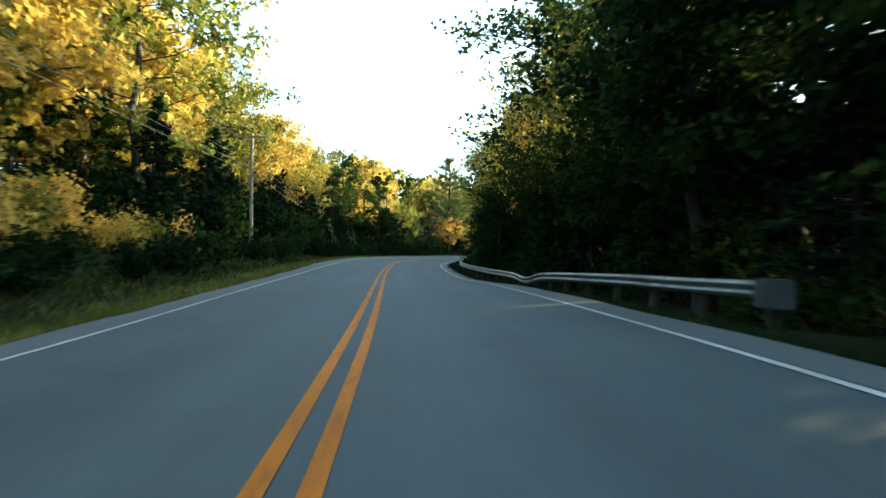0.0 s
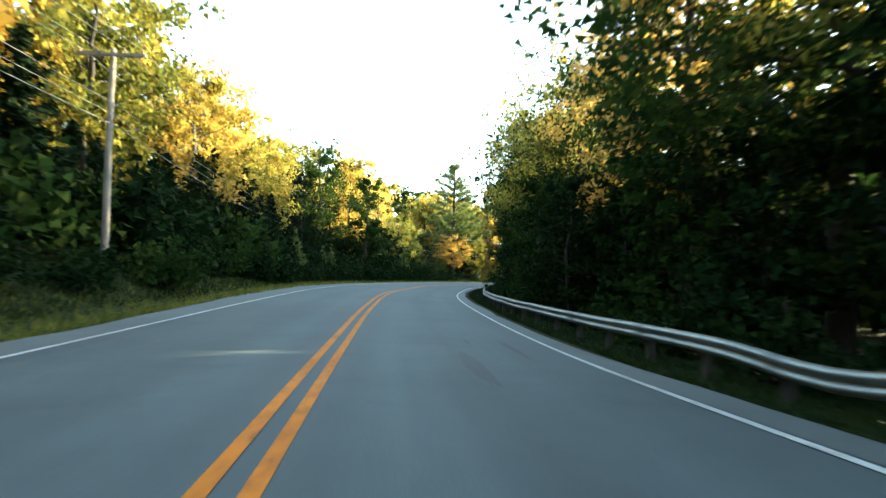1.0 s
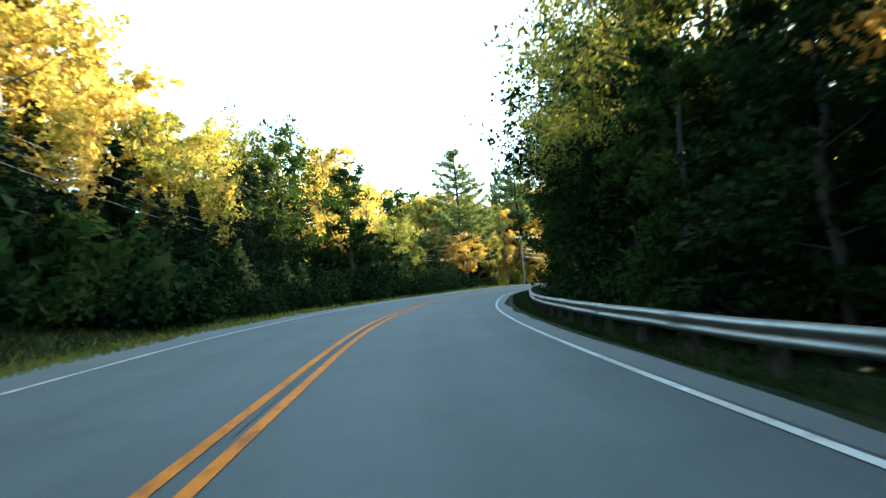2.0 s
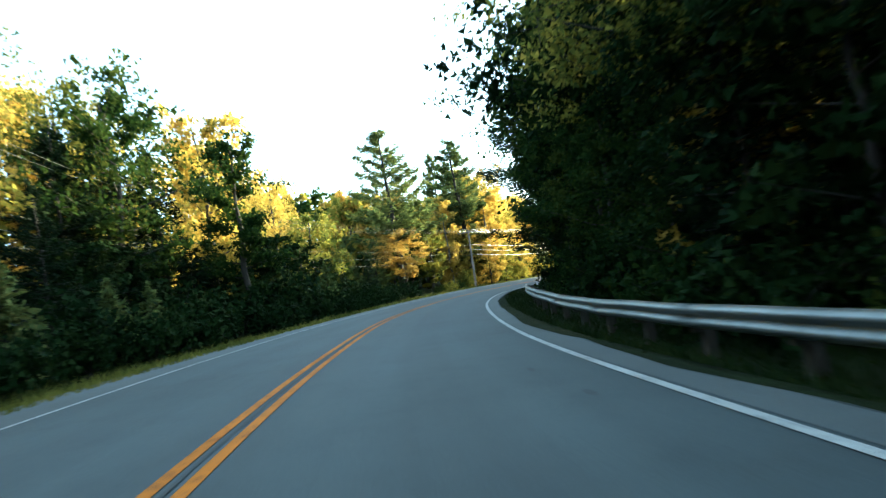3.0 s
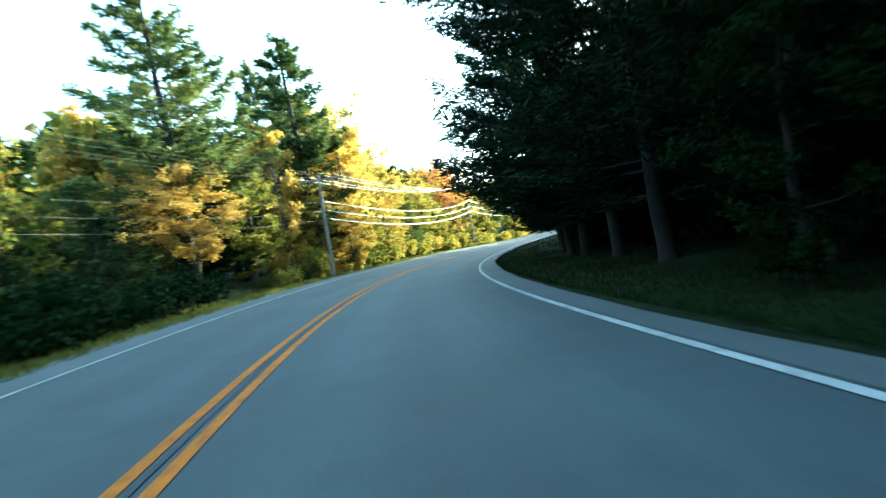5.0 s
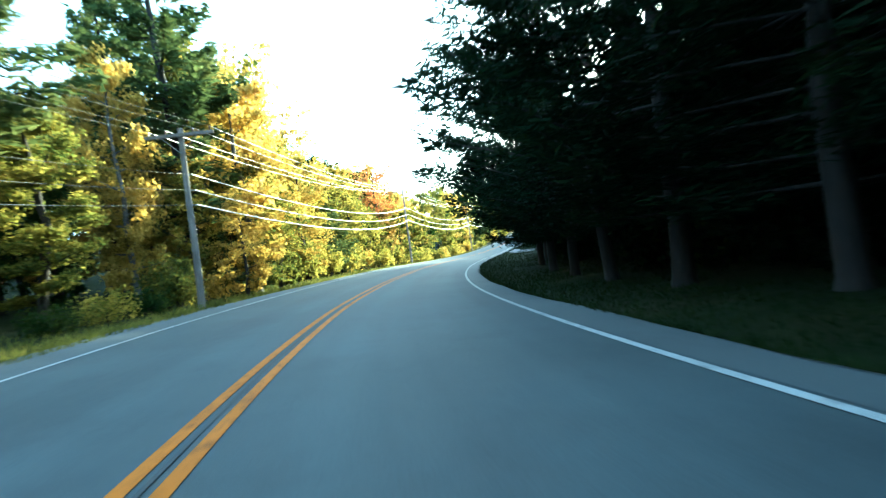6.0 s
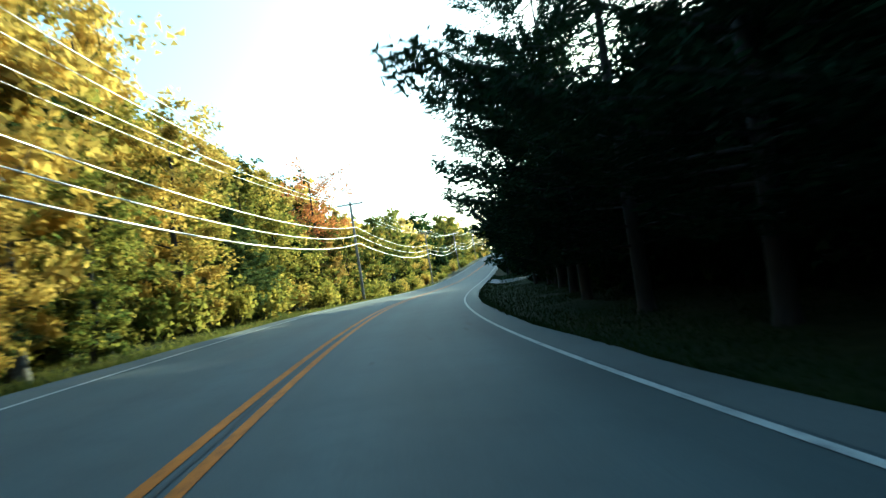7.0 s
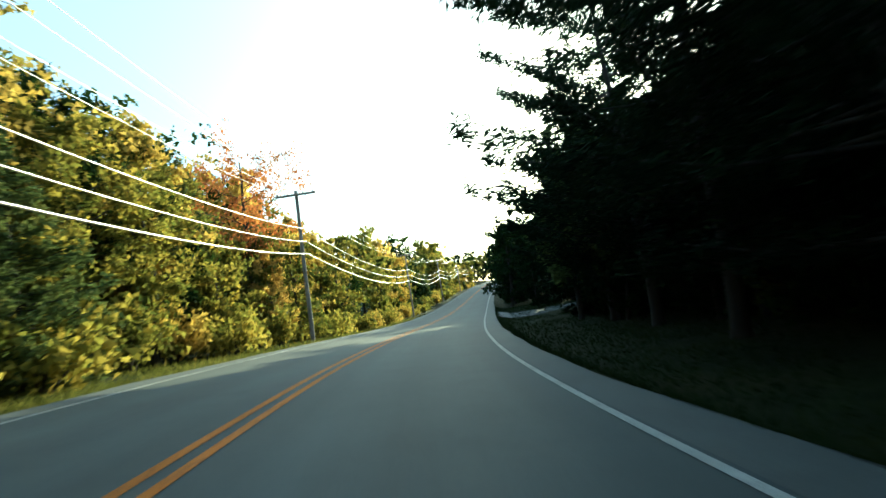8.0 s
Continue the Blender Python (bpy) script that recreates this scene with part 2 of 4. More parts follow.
def on_line(s):
    """The yellow line at s metres: place, level unit vectors ahead and to the right, bank in radians."""
    u = min(max((s - FIRST_S) / 10.0, 1.0), len(LINE) - 2.001)
    i = int(u)
    f = u - i
    p0, p1, p2, p3 = LINE[i - 1:i + 3]
    p = 0.5 * (2 * p1 + (p2 - p0) * f + (2 * p0 - 5 * p1 + 4 * p2 - p3) * f**2 + (3 * p1 - p0 - 3 * p2 + p3) * f**3)
    d = 0.5 * ((p2 - p0) + 2 * (2 * p0 - 5 * p1 + 4 * p2 - p3) * f + 3 * (3 * p1 - p0 - 3 * p2 + p3) * f**2)
    d = d[:2] / np.hypot(*d[:2])
    return p[:3], d, np.array([d[1], -d[0]]), radians(p[3])


def smooth(a, b, x):
    u = min(max((x - a) / (b - a), 0.0), 1.0)
    return u * u * (3 - 2 * u)


def wider(s):
    """How much wider the left shoulder is than at the start."""
    return 0.7 * smooth(28, 46, s) * (1 - smooth(92, 116, s))


def rise(s, off):
    """Height of the ground over the road's plane at off metres to the right of the yellow line."""
    if off >= 0:
        ditch = -0.32 * smooth(4.3, 5.2, off) - 0.35 * smooth(5.4, 9, off) * (1 - smooth(70, 85, s))
        lawn = 0.75 * smooth(6, 24, off) * smooth(75, 95, s)
        return ditch + lawn + 0.03 * max(off - 24, 0) * (1 - smooth(60, 120, off) * 0.5)
    o = -off
    verge = -0.22 * smooth(4.35, 5.3, o - wider(s))
    early = 1 - smooth(38, 62, s)
    bank = early * (1.2 * smooth(6, 11, o) + 3.6 * smooth(10, 26, o)) + (1 - early) * (0.7 * smooth(7, 15, o) + 1.5 * smooth(14, 30, o))
    late = smooth(100, 125, s)
    far = (6.5 * max(early, 0.25) + 5 * late) * smooth(24, 60, o) + 12 * smooth(60, 160, o) * max(0.15, late)
    return verge + bank + far


def spot(s, off, h=0.0, ground=True):
    """World place at s along the road, off to the right of the yellow line, h over the ground or over the road's plane."""
    p, d, r, bank = on_line(s)
    lean = math.tan(bank) * min(max(off, -9.0), 9.0)
    z = p[2] - lean + h + (rise(s, off) if ground else 0.0)
    return Vector((p[0] + r[0] * off, p[1] + r[1] * off, z))


# ---- mesh helpers ----
def mesh_from(name, verts, quads, mat, smooth_faces=False):
    verts, quads = np.asarray(verts, np.float32).reshape(-1, 3), np.asarray(quads, np.int32)
    k = quads.shape[1]
    me = bpy.data.meshes.new(name)
    me.vertices.add(len(verts))
    me.vertices.foreach_set("co", verts.ravel())
    me.loops.add(quads.size)
    me.loops.foreach_set("vertex_index", quads.ravel())
    me.polygons.add(len(quads))
    me.polygons.foreach_set("loop_start", np.arange(0, quads.size, k, dtype=np.int32))
    if smooth_faces:
        me.polygons.foreach_set("use_smooth", np.ones(len(quads), bool))
    me.materials.append(mat)
    me.update(calc_edges=True)
    me.validate()
    return me


def part(name, data, parent, label="", m=None):
    """Links mesh data as one part under a thing or another part."""
    ob = new(name, data)
    ob.parent = parent
    if m is not None:
        ob.matrix_basis = m
    if label:
        ob["label"] = label
    return ob


def sweep(path, radii, sides=7):
    """A tapered tube along a path: vertices and quads, closed at its end by its taper."""
    path = np.asarray(path, float)
    radii = np.broadcast_to(radii, len(path))
    t = np.gradient(path, axis=0)
    t /= np.linalg.norm(t, axis=1, keepdims=True) + 1e-9
    ref = np.where(np.abs(t[:, 2:3]) > 0.9, [[1.0, 0, 0]], [[0, 0, 1.0]])
    a = np.cross(t, ref)
    a /= np.linalg.norm(a, axis=1, keepdims=True) + 1e-9
    b = np.cross(t, a)
    ang = np.linspace(0, 2 * np.pi, sides, endpoint=False)
    ring = a[:, None] * np.cos(ang)[None, :, None] + b[:, None] * np.sin(ang)[None, :, None]
    v = (path[:, None] + ring * radii[:, None, None]).reshape(-1, 3)
    i, j = np.meshgrid(np.arange(len(path) - 1), np.arange(sides), indexing="ij")
    n = (j + 1) % sides
    q = np.stack([i * sides + j, i * sides + n, (i + 1) * sides + n, (i + 1) * sides + j], -1).reshape(-1, 4)
    return v, q


def joined(pieces):
    vs, qs, at = [], [], 0
    for v, q in pieces:
        vs.append(v)
        qs.append(q + at)
        at += len(v)
    return np.concatenate(vs), np.concatenate(qs)


def blades(centres, ways, length, width, rng, droop=0.0, plain=False):
    """Leaves at the centres, along the ways: folded rhombs, or plain triangles for those seen from far."""
    n = len(centres)
    w = ways / (np.linalg.norm(ways, axis=1, keepdims=True) + 1e-9)
    side = np.cross(w, rng.normal(size=(n, 3)))
    side /= np.linalg.norm(side, axis=1, keepdims=True) + 1e-9
    nrm = np.cross(w, side)
    ln = (length * rng.uniform(0.65, 1.3, n))[:, None]
    wd = (width * rng.uniform(0.65, 1.3, n))[:, None]
    base = centres - w * ln * 0.5
    tip = centres + w * ln * 0.5 - np.array([0, 0, droop]) * ln
    mid = centres + nrm * wd * 0.25
    if plain:
        v = np.stack([base + side * wd * 0.6, base - side * wd * 0.6, tip], 1).reshape(-1, 3)
        return v, np.arange(3 * n).reshape(n, 3)
    v = np.stack([base, mid + side * wd * 0.5, tip, mid - side * wd * 0.5], 1).reshape(-1, 3)
    return v, np.arange(4 * n).reshape(n, 4)


# ---- trees ----
def broadleaf(seed, height, spread, leaves, leaf, low=0.25, shape=1.0, level=0):
    """Trunk and crown of a broadleaf tree: tapered trunk, forking limbs, clumps of leaves round the twigs."""
    rng = np.random.default_rng(seed)
    n = 10
    hs = np.linspace(0, 1, n)
    bend = np.cumsum(rng.normal(0, 0.02, (n, 2)), 0) * height * 0.5
    trunk = np.c_[bend - bend[0], hs * height * 0.93]
    r0 = 0.012 * height + 0.04
    wood = [sweep(trunk, r0 * (1.08 - hs) ** 0.8 + 0.012, (9, 7, 5, 9)[level])]
    flare = np.array([[0, 0, -0.3], [0, 0, 0.0], [0, 0, 0.35]])
    wood.append(sweep(flare, [r0 * 1.7, r0 * 1.45, r0 * 0.95], 9))
    centres, sizes = [], []
    limbs = int(11 + height * 0.9)
    for k in range(limbs):
        f = low + (0.97 - low) * (k + rng.uniform(0, 0.9)) / limbs
        root = np.array([np.interp(f, hs, trunk[:, c]) for c in range(3)])
        az = k * 2.4 + rng.uniform(-0.5, 0.5)
        prof = math.sin(math.pi * min(max((f - low * 0.7) / (1.05 - low * 0.7), 0.02), 0.98)) ** 0.6 * shape + (1 - shape) * (1.05 - f)
        ln = spread * prof * rng.uniform(0.65, 1.15)
        up = 0.25 + 0.9 * f + rng.uniform(-0.15, 0.15)
        u = np.linspace(0, 1, 6)
        out = np.array([math.cos(az), math.sin(az), 0])
        limb = root + out * (u * ln)[:, None] + np.array([0, 0, 1]) * (ln * up * 0.55 * u**1.25)[:, None] + rng.normal(0, 0.05 * ln, (6, 3)) * u[:, None]
        at = [0, 2, 5] if level in (0, 3) else [0, 5]
        wood.append(sweep(limb[at], (0.3 * r0 * (1.15 - f) * (1.05 - u) + 0.008)[at], (4, 3, 3, 5)[level]))
        for j in range(8):
            g = rng.uniform(0.25, 1.0)
            a = np.array([np.interp(g, u, limb[:, c]) for c in range(3)])
            tw = out * rng.uniform(0.1, 0.6) + rng.normal(0, 0.5, 3) + np.array([0, 0, 0.25])
            end = a + tw * ln * 0.38
            if level in (0, 3) and j < 2:
                wood.append(sweep(np.array([a, end]), [0.02, 0.006], 3))
            for c in (a + (end - a) * 0.5, end):
                centres.append(c)
                sizes.append(0.12 * ln + 0.2)
    centres.append(trunk[-1] + [0, 0, 0.3])
    sizes.append(0.45)
    centres, sizes = np.array(centres), np.array(sizes)
    pick = rng.integers(0, len(centres), leaves)
    shell = rng.normal(size=(leaves, 3))
    shell /= np.linalg.norm(shell, axis=1, keepdims=True)
    pos = centres[pick] + shell * (sizes[pick] * rng.uniform(0.1, 1.1, leaves))[:, None] * [1.15, 1.15, 0.75]
    ways = rng.normal(size=(leaves, 3)) * [1, 1, 0.6] + [0, 0, -0.35]
    return joined(wood), blades(pos, ways, leaf, leaf * 0.8, rng, 0.1, True)


def pine(seed, height, spread, tufts, needle, low=0.12, droop=0.1, power=0.8, ragged=0.35, level=0, tier=1.0):
    """Trunk and crown of a conifer: whorls of level boughs with sprays of needles along them."""
    rng = np.random.default_rng(seed)
    hs = np.linspace(0, 1, 9)
    bend = np.cumsum(rng.normal(0, 0.006, (9, 2)), 0) * height * 0.5
    trunk = np.c_[bend - bend[0], hs * height]
    r0 = 0.011 * height + 0.03
    wood = [sweep(trunk, r0 * (1.03 - hs) + 0.01, 8), sweep(np.array([[0, 0, -0.3], [0, 0, 0], [0, 0, 0.3]]), [r0 * 1.6, r0 * 1.35, r0], 8)]
    pos, ways = [], []
    z = low * height
    boughs = []
    while z < height * 0.985:
        f = z / height
        for k in range(rng.integers(3, 6)):
            az = rng.uniform(0, 2 * math.pi)
            ln = spread * (1.02 - f) ** power * rng.uniform(1 - ragged, 1 + ragged * 0.6) * (0.55 + 0.45 * smooth(low, low + 0.15, f))
            boughs.append((z + rng.uniform(-0.15, 0.15), az, max(ln, 0.25), f))
        z += height * rng.uniform(0.022, 0.04) * tier
    total = sum(b[2] for b in boughs)
    for z, az, ln, f in boughs:
        u = np.linspace(0, 1, 5)
        out = np.array([math.cos(az), math.sin(az), 0])
        side = np.array([-out[1], out[0], 0])
        lift = (0.55 * f - droop) * ln * u - droop * 0.6 * ln * u**2 + 0.22 * ln * u**3
        x0 = np.array([np.interp(f, hs, trunk[:, c]) for c in range(2)])
        b = np.c_[x0[0] + out[0] * ln * u, x0[1] + out[1] * ln * u, z + lift]
        if level != 2:
            at = slice(0, 5, 2) if level in (0, 3) else slice(0, 5, 4)
            wood.append(sweep(b[at], (0.035 * (1.1 - f) * (1.1 - u) + 0.006)[at], 3))
        n = max(int(tufts * ln / total), 4)
        g = rng.uniform(0.12, 1.02, n) ** 0.75
        c = np.stack([np.interp(g, u, b[:, k]) for k in range(3)], 1)
        fan = rng.uniform(-1, 1, n)
        c += side * (fan * ln * 0.3 * (1.1 - g))[:, None] + out * (np.abs(fan) * ln * 0.06)[:, None]
        c[:, 2] += rng.normal(0, 0.07 + 0.02 * ln, n)
        pos.append(c)
        ways.append(out * 0.7 + side * fan[:, None] * 1.0 + rng.normal(0, 0.35, (n, 3)))
    pos, ways = np.concatenate(pos), np.concatenate(ways)
    return joined(wood), blades(pos, ways, needle, needle * (0.2 if tier > 1 else (0.3, 0.42, 0.6, 0.3)[level]), np.random.default_rng(seed + 1), 0.05, True)


def bush(seed, height, spread, leaves, leaf, level=1):
    rng = np.random.default_rng(seed)
    wood, cs = [], []
    for k in range(14):
        az, ln = rng.uniform(0, 6.28), rng.uniform(0.3, 1.0)
        end = np.array([math.cos(az) * spread * ln, math.sin(az) * spread * ln, height * rng.uniform(0.45, 1.0) * (1.15 - 0.5 * ln)])
        mid = end * [0.4, 0.4, 0.55]
        wood.append(sweep(np.array([[0, 0, -0.1], mid, end]), [0.03, 0.018, 0.006], 3))
        cs += [mid, (mid + end) / 2, end, end * [1, 1, 0.5]]
    cs = np.array(cs)
    pick = rng.integers(0, len(cs), leaves)
    sh = rng.normal(size=(leaves, 3))
    sh /= np.linalg.norm(sh, axis=1, keepdims=True)
    pos = cs[pick] + sh * (rng.uniform(0.1, 1.0, leaves) * 0.3 * (height + spread) * 0.5)[:, None]
    pos[:, 2] = np.maximum(pos[:, 2], 0.03)
    return joined(wood), blades(pos, rng.normal(size=(leaves, 3)) + [0, 0, 0.1], leaf, leaf * 0.8, rng, 0.0, True)


MESHES = {}


def tree_meshes(kind, shape, level, colour):
    """Trunk and crown meshes of one kind, built once and shared; level 0 is fine, 3 the finest, for trees right beside the road."""
    key = (kind, shape, level)
    if key not in MESHES:
        n, leaf = ((6900, 0.19), (2500, 0.345), (900, 0.63), (12500, 0.135))[level]
        if kind == "broad":
            data = broadleaf(100 + shape, 10.0, (3.1, 2.6, 3.5, 2.3)[shape % 4], n, leaf, (0.22, 0.3, 0.26, 0.15)[shape % 4], level=level)
        elif kind == "young":
            data = broadleaf(170 + shape, 10.0, (2.9, 2.5, 3.2)[shape % 3], n, leaf * 1.1, 0.04, 0.8, level)
        elif kind == "airy":
            data = broadleaf(150 + shape, 10.0, (3.3, 2.9, 3.6)[shape % 3], n * 3 // 4, leaf * 0.74, 0.42, level=level)
        elif kind == "column":
            data = broadleaf(140 + shape, 10.0, 1.7, n, leaf, 0.08, level=level)
        elif kind == "pine":
            data = pine(200 + shape, 10.0, (2.6, 2.2, 2.4)[shape % 3], n + n * (level in (0, 3)) // 2, leaf * 1.25, 0.2, 0.05, 0.7, 0.5, level)
        elif kind == "shade_pine":
            # Grown like the pine; its shade lies in the needle colour.
            data = pine(200 + shape, 10.0, (2.6, 2.2, 2.4)[shape % 3], int(n * 1.4), leaf * 1.35, 0.1, 0.05, 0.7, 0.5, level)
        elif kind == "spreading":
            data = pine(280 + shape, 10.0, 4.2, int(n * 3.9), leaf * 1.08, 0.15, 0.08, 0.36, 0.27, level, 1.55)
        elif kind == "hemlock":
            data = pine(230 + shape, 10.0, (2.7, 3.0)[shape % 2], n, leaf * 1.3, 0.05, 0.22, 0.75, 0.4, level)
        elif kind == "spruce":
            data = pine(260 + shape, 10.0, 3.6, n, leaf * 2.0, 0.02, 0.15, 1.0, 0.3, level)
        else:
            data = bush(300 + shape, 2.0, 1.3, (1800, 950, 400, 2600)[level], (0.13, 0.19, 0.3, 0.11)[level], level)
        MESHES[key] = data
    skin = key + (colour,)
    if skin not in MESHES:
        wood, crown = MESHES[key]
        # Every "dark" tree, pine or broadleaf, gets the shade-darkened bark.
        bark = PINE_AND_SHADE_BARK if colour == "dark" else PALE_BARK if colour == "gold" and shape % 2 else BARK
        MESHES[skin] = (mesh_from("trunk", *wood, bark, True),
                        mesh_from("crown", *crown, PINE_NEEDLES if kind in ("pine", "spruce") else HEMLOCK_SHADE_NEEDLES if kind in ("spreading", "hemlock", "shade_pine") else LEAVES[colour]))
    return MESHES[skin]


WORDS = {"green": "green", "dark": "shade-darkened green", "lime": "yellow-green", "gold": "golden yellow", "orange": "orange", "red": "red-orange", "olive": "olive and yellow"}
tree_rng = np.random.default_rng(7)


FAR_TREES = []


def plant(kind, colour, place, height, level=1, shape=None, wide=1.0, spin=None, lean=0.0):
    shape = int(tree_rng.integers(0, 4)) if shape is None else shape
    spin = tree_rng.uniform(0, 360) if spin is None else spin
    trunk, crown = tree_meshes(kind, shape % (4 if kind in ("broad",) else 3), level, colour)
    if level == 2:
        s = height / (2.0 if kind == "bush" else 10.0)
        FAR_TREES.append((trunk, crown, pose(*place, 0, 0, spin) @ Matrix.Diagonal((s * wide, s * wide, s, 1))))
        return None
    name, label, cat = {
        "broad": ("maple_tree", f"broadleaf tree with {WORDS[colour]} autumn leaves beside the road", "tree"),
        "airy": ("tall_maple", f"tall open-crowned tree with sparse {WORDS[colour]} leaves", "tree"),
        "young": ("young_maple", f"young tree leafed to the ground with {WORDS[colour]} leaves", "tree"),
        "column": ("birch_tree", f"narrow broadleaf tree with {WORDS[colour]} autumn leaves", "tree"),
        "pine": ("white_pine", "tall white pine with ragged shade-darkened green boughs", "tree"),
        "shade_pine": ("pine_tree", "dark ragged pine standing in the shade", "tree"),
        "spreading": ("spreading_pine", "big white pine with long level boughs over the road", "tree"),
        "hemlock": ("hemlock_tree", "dense shade-darkened green hemlock with drooping level boughs", "tree"),
        "spruce": ("young_spruce", "low bushy young spruce with dull green needles", "tree"),
        "bush": ("bush", f"roadside bush with {WORDS[colour]} leaves on thin stems", "bush"),
    }[kind]
    top = new(name)
    s = height / (2.0 if kind == "bush" else 10.0)
    top.matrix_basis = pose(*place, tree_rng.normal(0, 1.2), lean + tree_rng.normal(0, 1.2), spin) @ Matrix.Diagonal((s * wide, s * wide, s, 1))
    part("woody_base" if kind == "bush" else "trunk", trunk, top)
    part("crown", crown, top)
    tagged(top, label, cat, "bushes along the road" if kind == "bush" else "trees of the roadside wood")
    return top


# ---- road, shoulders and ground ----
def ribbon(name, s0, s1, step, offs, mat, lift=0.0, ground=False, wobble=None, thick=0.0):
    """A strip along the road: its cross-section at offs, lifted over the road's plane."""
    ss = np.arange(s0, s1 + 0.01, step)
    rows = []
    for s in ss:
        o2 = offs if wobble is None else [o + wobble(s, o) for o in offs]
        row = [tuple(spot(s, o, lift, ground)) for o in o2]
        if thick:
            row = [tuple(spot(s, o2[0], lift - thick, ground))] + row + [tuple(spot(s, o2[-1], lift - thick, ground))]
        rows.append(row)
    v = np.array(rows)
    k = v.shape[1]
    i, j = np.meshgrid(np.arange(len(ss) - 1), np.arange(k - 1), indexing="ij")
    q = np.stack([i * k + j, i * k + j + 1, (i + 1) * k + j + 1, (i + 1) * k + j], -1).reshape(-1, 4)
    me = mesh_from(name, v.reshape(-1, 3), q, mat, True)
    across = ([offs[0]] + list(offs) + [offs[-1]]) if thick else list(offs)
    uv = np.stack(np.meshgrid(ss, across, indexing="ij")[::-1], -1).reshape(-1, 2)
    me.uv_layers.new(name="along").data.foreach_set("uv", uv[q.ravel()].astype(np.float32).ravel())
    return me


def ragged(s, o):
    """Broken pavement edges; the left shoulder is wider along the bend."""
    if abs(o) < 4.0:
        return 0.0
    narrow = -(0.2 + 0.15 * math.exp(-((s - 60) / 8) ** 2)) * smooth(14, 26, s) * (1 - smooth(74, 92, s)) * smooth(3.95, 4.35, o)
    e = narrow - wider(s) * smooth(4.0, 4.35, -o) + noise.noise(Vector((s * 0.35, o, 0))) * 0.12 + noise.noise(Vector((s * 1.7, o, 3))) * 0.05
    return e


LEFT_EDGE, RIGHT_EDGE = -4.4, 4.4
road = tagged(new("road", ribbon("road", -70, 380, 1.0, [LEFT_EDGE, -3.9, -2.7, -1.8, -0.9, 0, 0.9, 1.8, 2.7, 3.9, RIGHT_EDGE], ASPHALT, 0.0, False, ragged, 0.12)),
              "worn grey asphalt two-lane road with faded wheel tracks", "road", kind="structure")
for side, a, b in (("left", LEFT_EDGE + 0.03, -3.73), ("right", 3.77, RIGHT_EDGE - 0.03)):
    tagged(new("pavement_" + side, ribbon("pavement", -70, 380, 0.8, [a, (a + b) / 2, b], SHOULDER, 0.004, False, ragged)),
           "pale grey asphalt shoulder with a crumbling edge", "shoulder", kind="structure")
for side, o in (("left", -0.11), ("right", 0.145)):
    tagged(new("trim_yellow_" + side, ribbon("trim", -70, 380, 0.8, [o - 0.056, o + 0.056], YELLOW, 0.007)),
           "faded yellow centre line painted on asphalt", "road marking", kind="structure")
for side, o in (("left", -3.63), ("right", 3.67)):
    tagged(new("trim_white_" + side, ribbon("trim", -70, 380, 0.8, [o - 0.046, o + 0.046], WHITE, 0.009)),
           "worn white edge line painted on asphalt", "road marking", kind="structure")


def tar_patch(s, off, length, width, seed):
    rng = np.random.default_rng(seed)
    n = 22
    p = []
    for k in range(n):
        a = 2 * math.pi * k / n
        r = 0.75 + 0.35 * rng.random()
        p.append(tuple(spot(s + math.cos(a) * r * length / 2, off + math.sin(a) * r * width / 2, 0.006, False)))
    me = bpy.data.meshes.new("tar_patch")
    me.from_pydata(p, [], [tuple(range(n))])
    me.materials.append(TAR)
    me.update()
    return tagged(new("tar_patch", me), "dark tar patch on the asphalt", "road patch", "tar patches")


for k, (s, off, ln, wd) in enumerate([(24.6, 1.95, 3.4, 0.26), (26.5, 2.9, 2.6, 0.16), (27.4, 2.25, 0.7, 0.12), (112.3, 1.45, 0.5, 0.09), (112.9, 1.7, 0.32, 0.07), (111.7, 1.75, 0.4, 0.12), (113.6, 1.5, 0.6, 0.06), (113.8, 3.15, 1.5, 0.14), (112.4, 2.95, 0.9, 0.1), (108.1, 1.1, 0.5, 0.08), (51.0, 2.97, 0.3, 0.08), (49.4, 3.1, 0.3, 0.1), (111.5, 2.05, 0.5, 0.09), (110.9, 2.1, 0.6, 0.12)]):
    tar_patch(s, off, ln, wd, k)

tagged(new("trim_seam", ribbon("trim", 36, 112, 0.5, [-0.002, 0.034], TAR, 0.008, False, lambda s, o: 0.02 * noise.noise(Vector((s * 0.8, 0, 9))))),
       "dark open seam in the asphalt between the yellow lines", "road seam", kind="structure")


def driveway():
    ss, rows = np.linspace(0, 1, 14), []
    for u in ss:
        half = 2.0 + 2.2 * (1 - u) ** 3
        rows.append([tuple(spot(156.5 + k * half + 3 * u, 4.3 + 16 * u, 0.03)) for k in (-1, -0.4, 0.4, 1)])
    v = np.array(rows)
    i, j = np.meshgrid(np.arange(13), np.arange(3), indexing="ij")
    return mesh_from("driveway", v.reshape(-1, 3), np.stack([i * 4 + j, i * 4 + j + 1, (i + 1) * 4 + j + 1, (i + 1) * 4 + j], -1).reshape(-1, 4), SHOULDER, True)


tagged(new("pavement_driveway", driveway()), "pale grey driveway joining the road", "driveway", kind="structure")

OFFS = [-110, -90, -72, -60, -50, -42, -35, -29, -24, -20, -16, -13, -10.5, -8.5, -7, -6, -5.2, -4.75, -4.5, -4.0, -2, 0, 2, 4.0, 4.25, 4.6, 5.1, 5.8,
        6.8, 8, 10, 13, 17, 22, 28, 36, 46, 60, 75, 90]
GROUND_S = np.arange(-70, 381, 2.0)


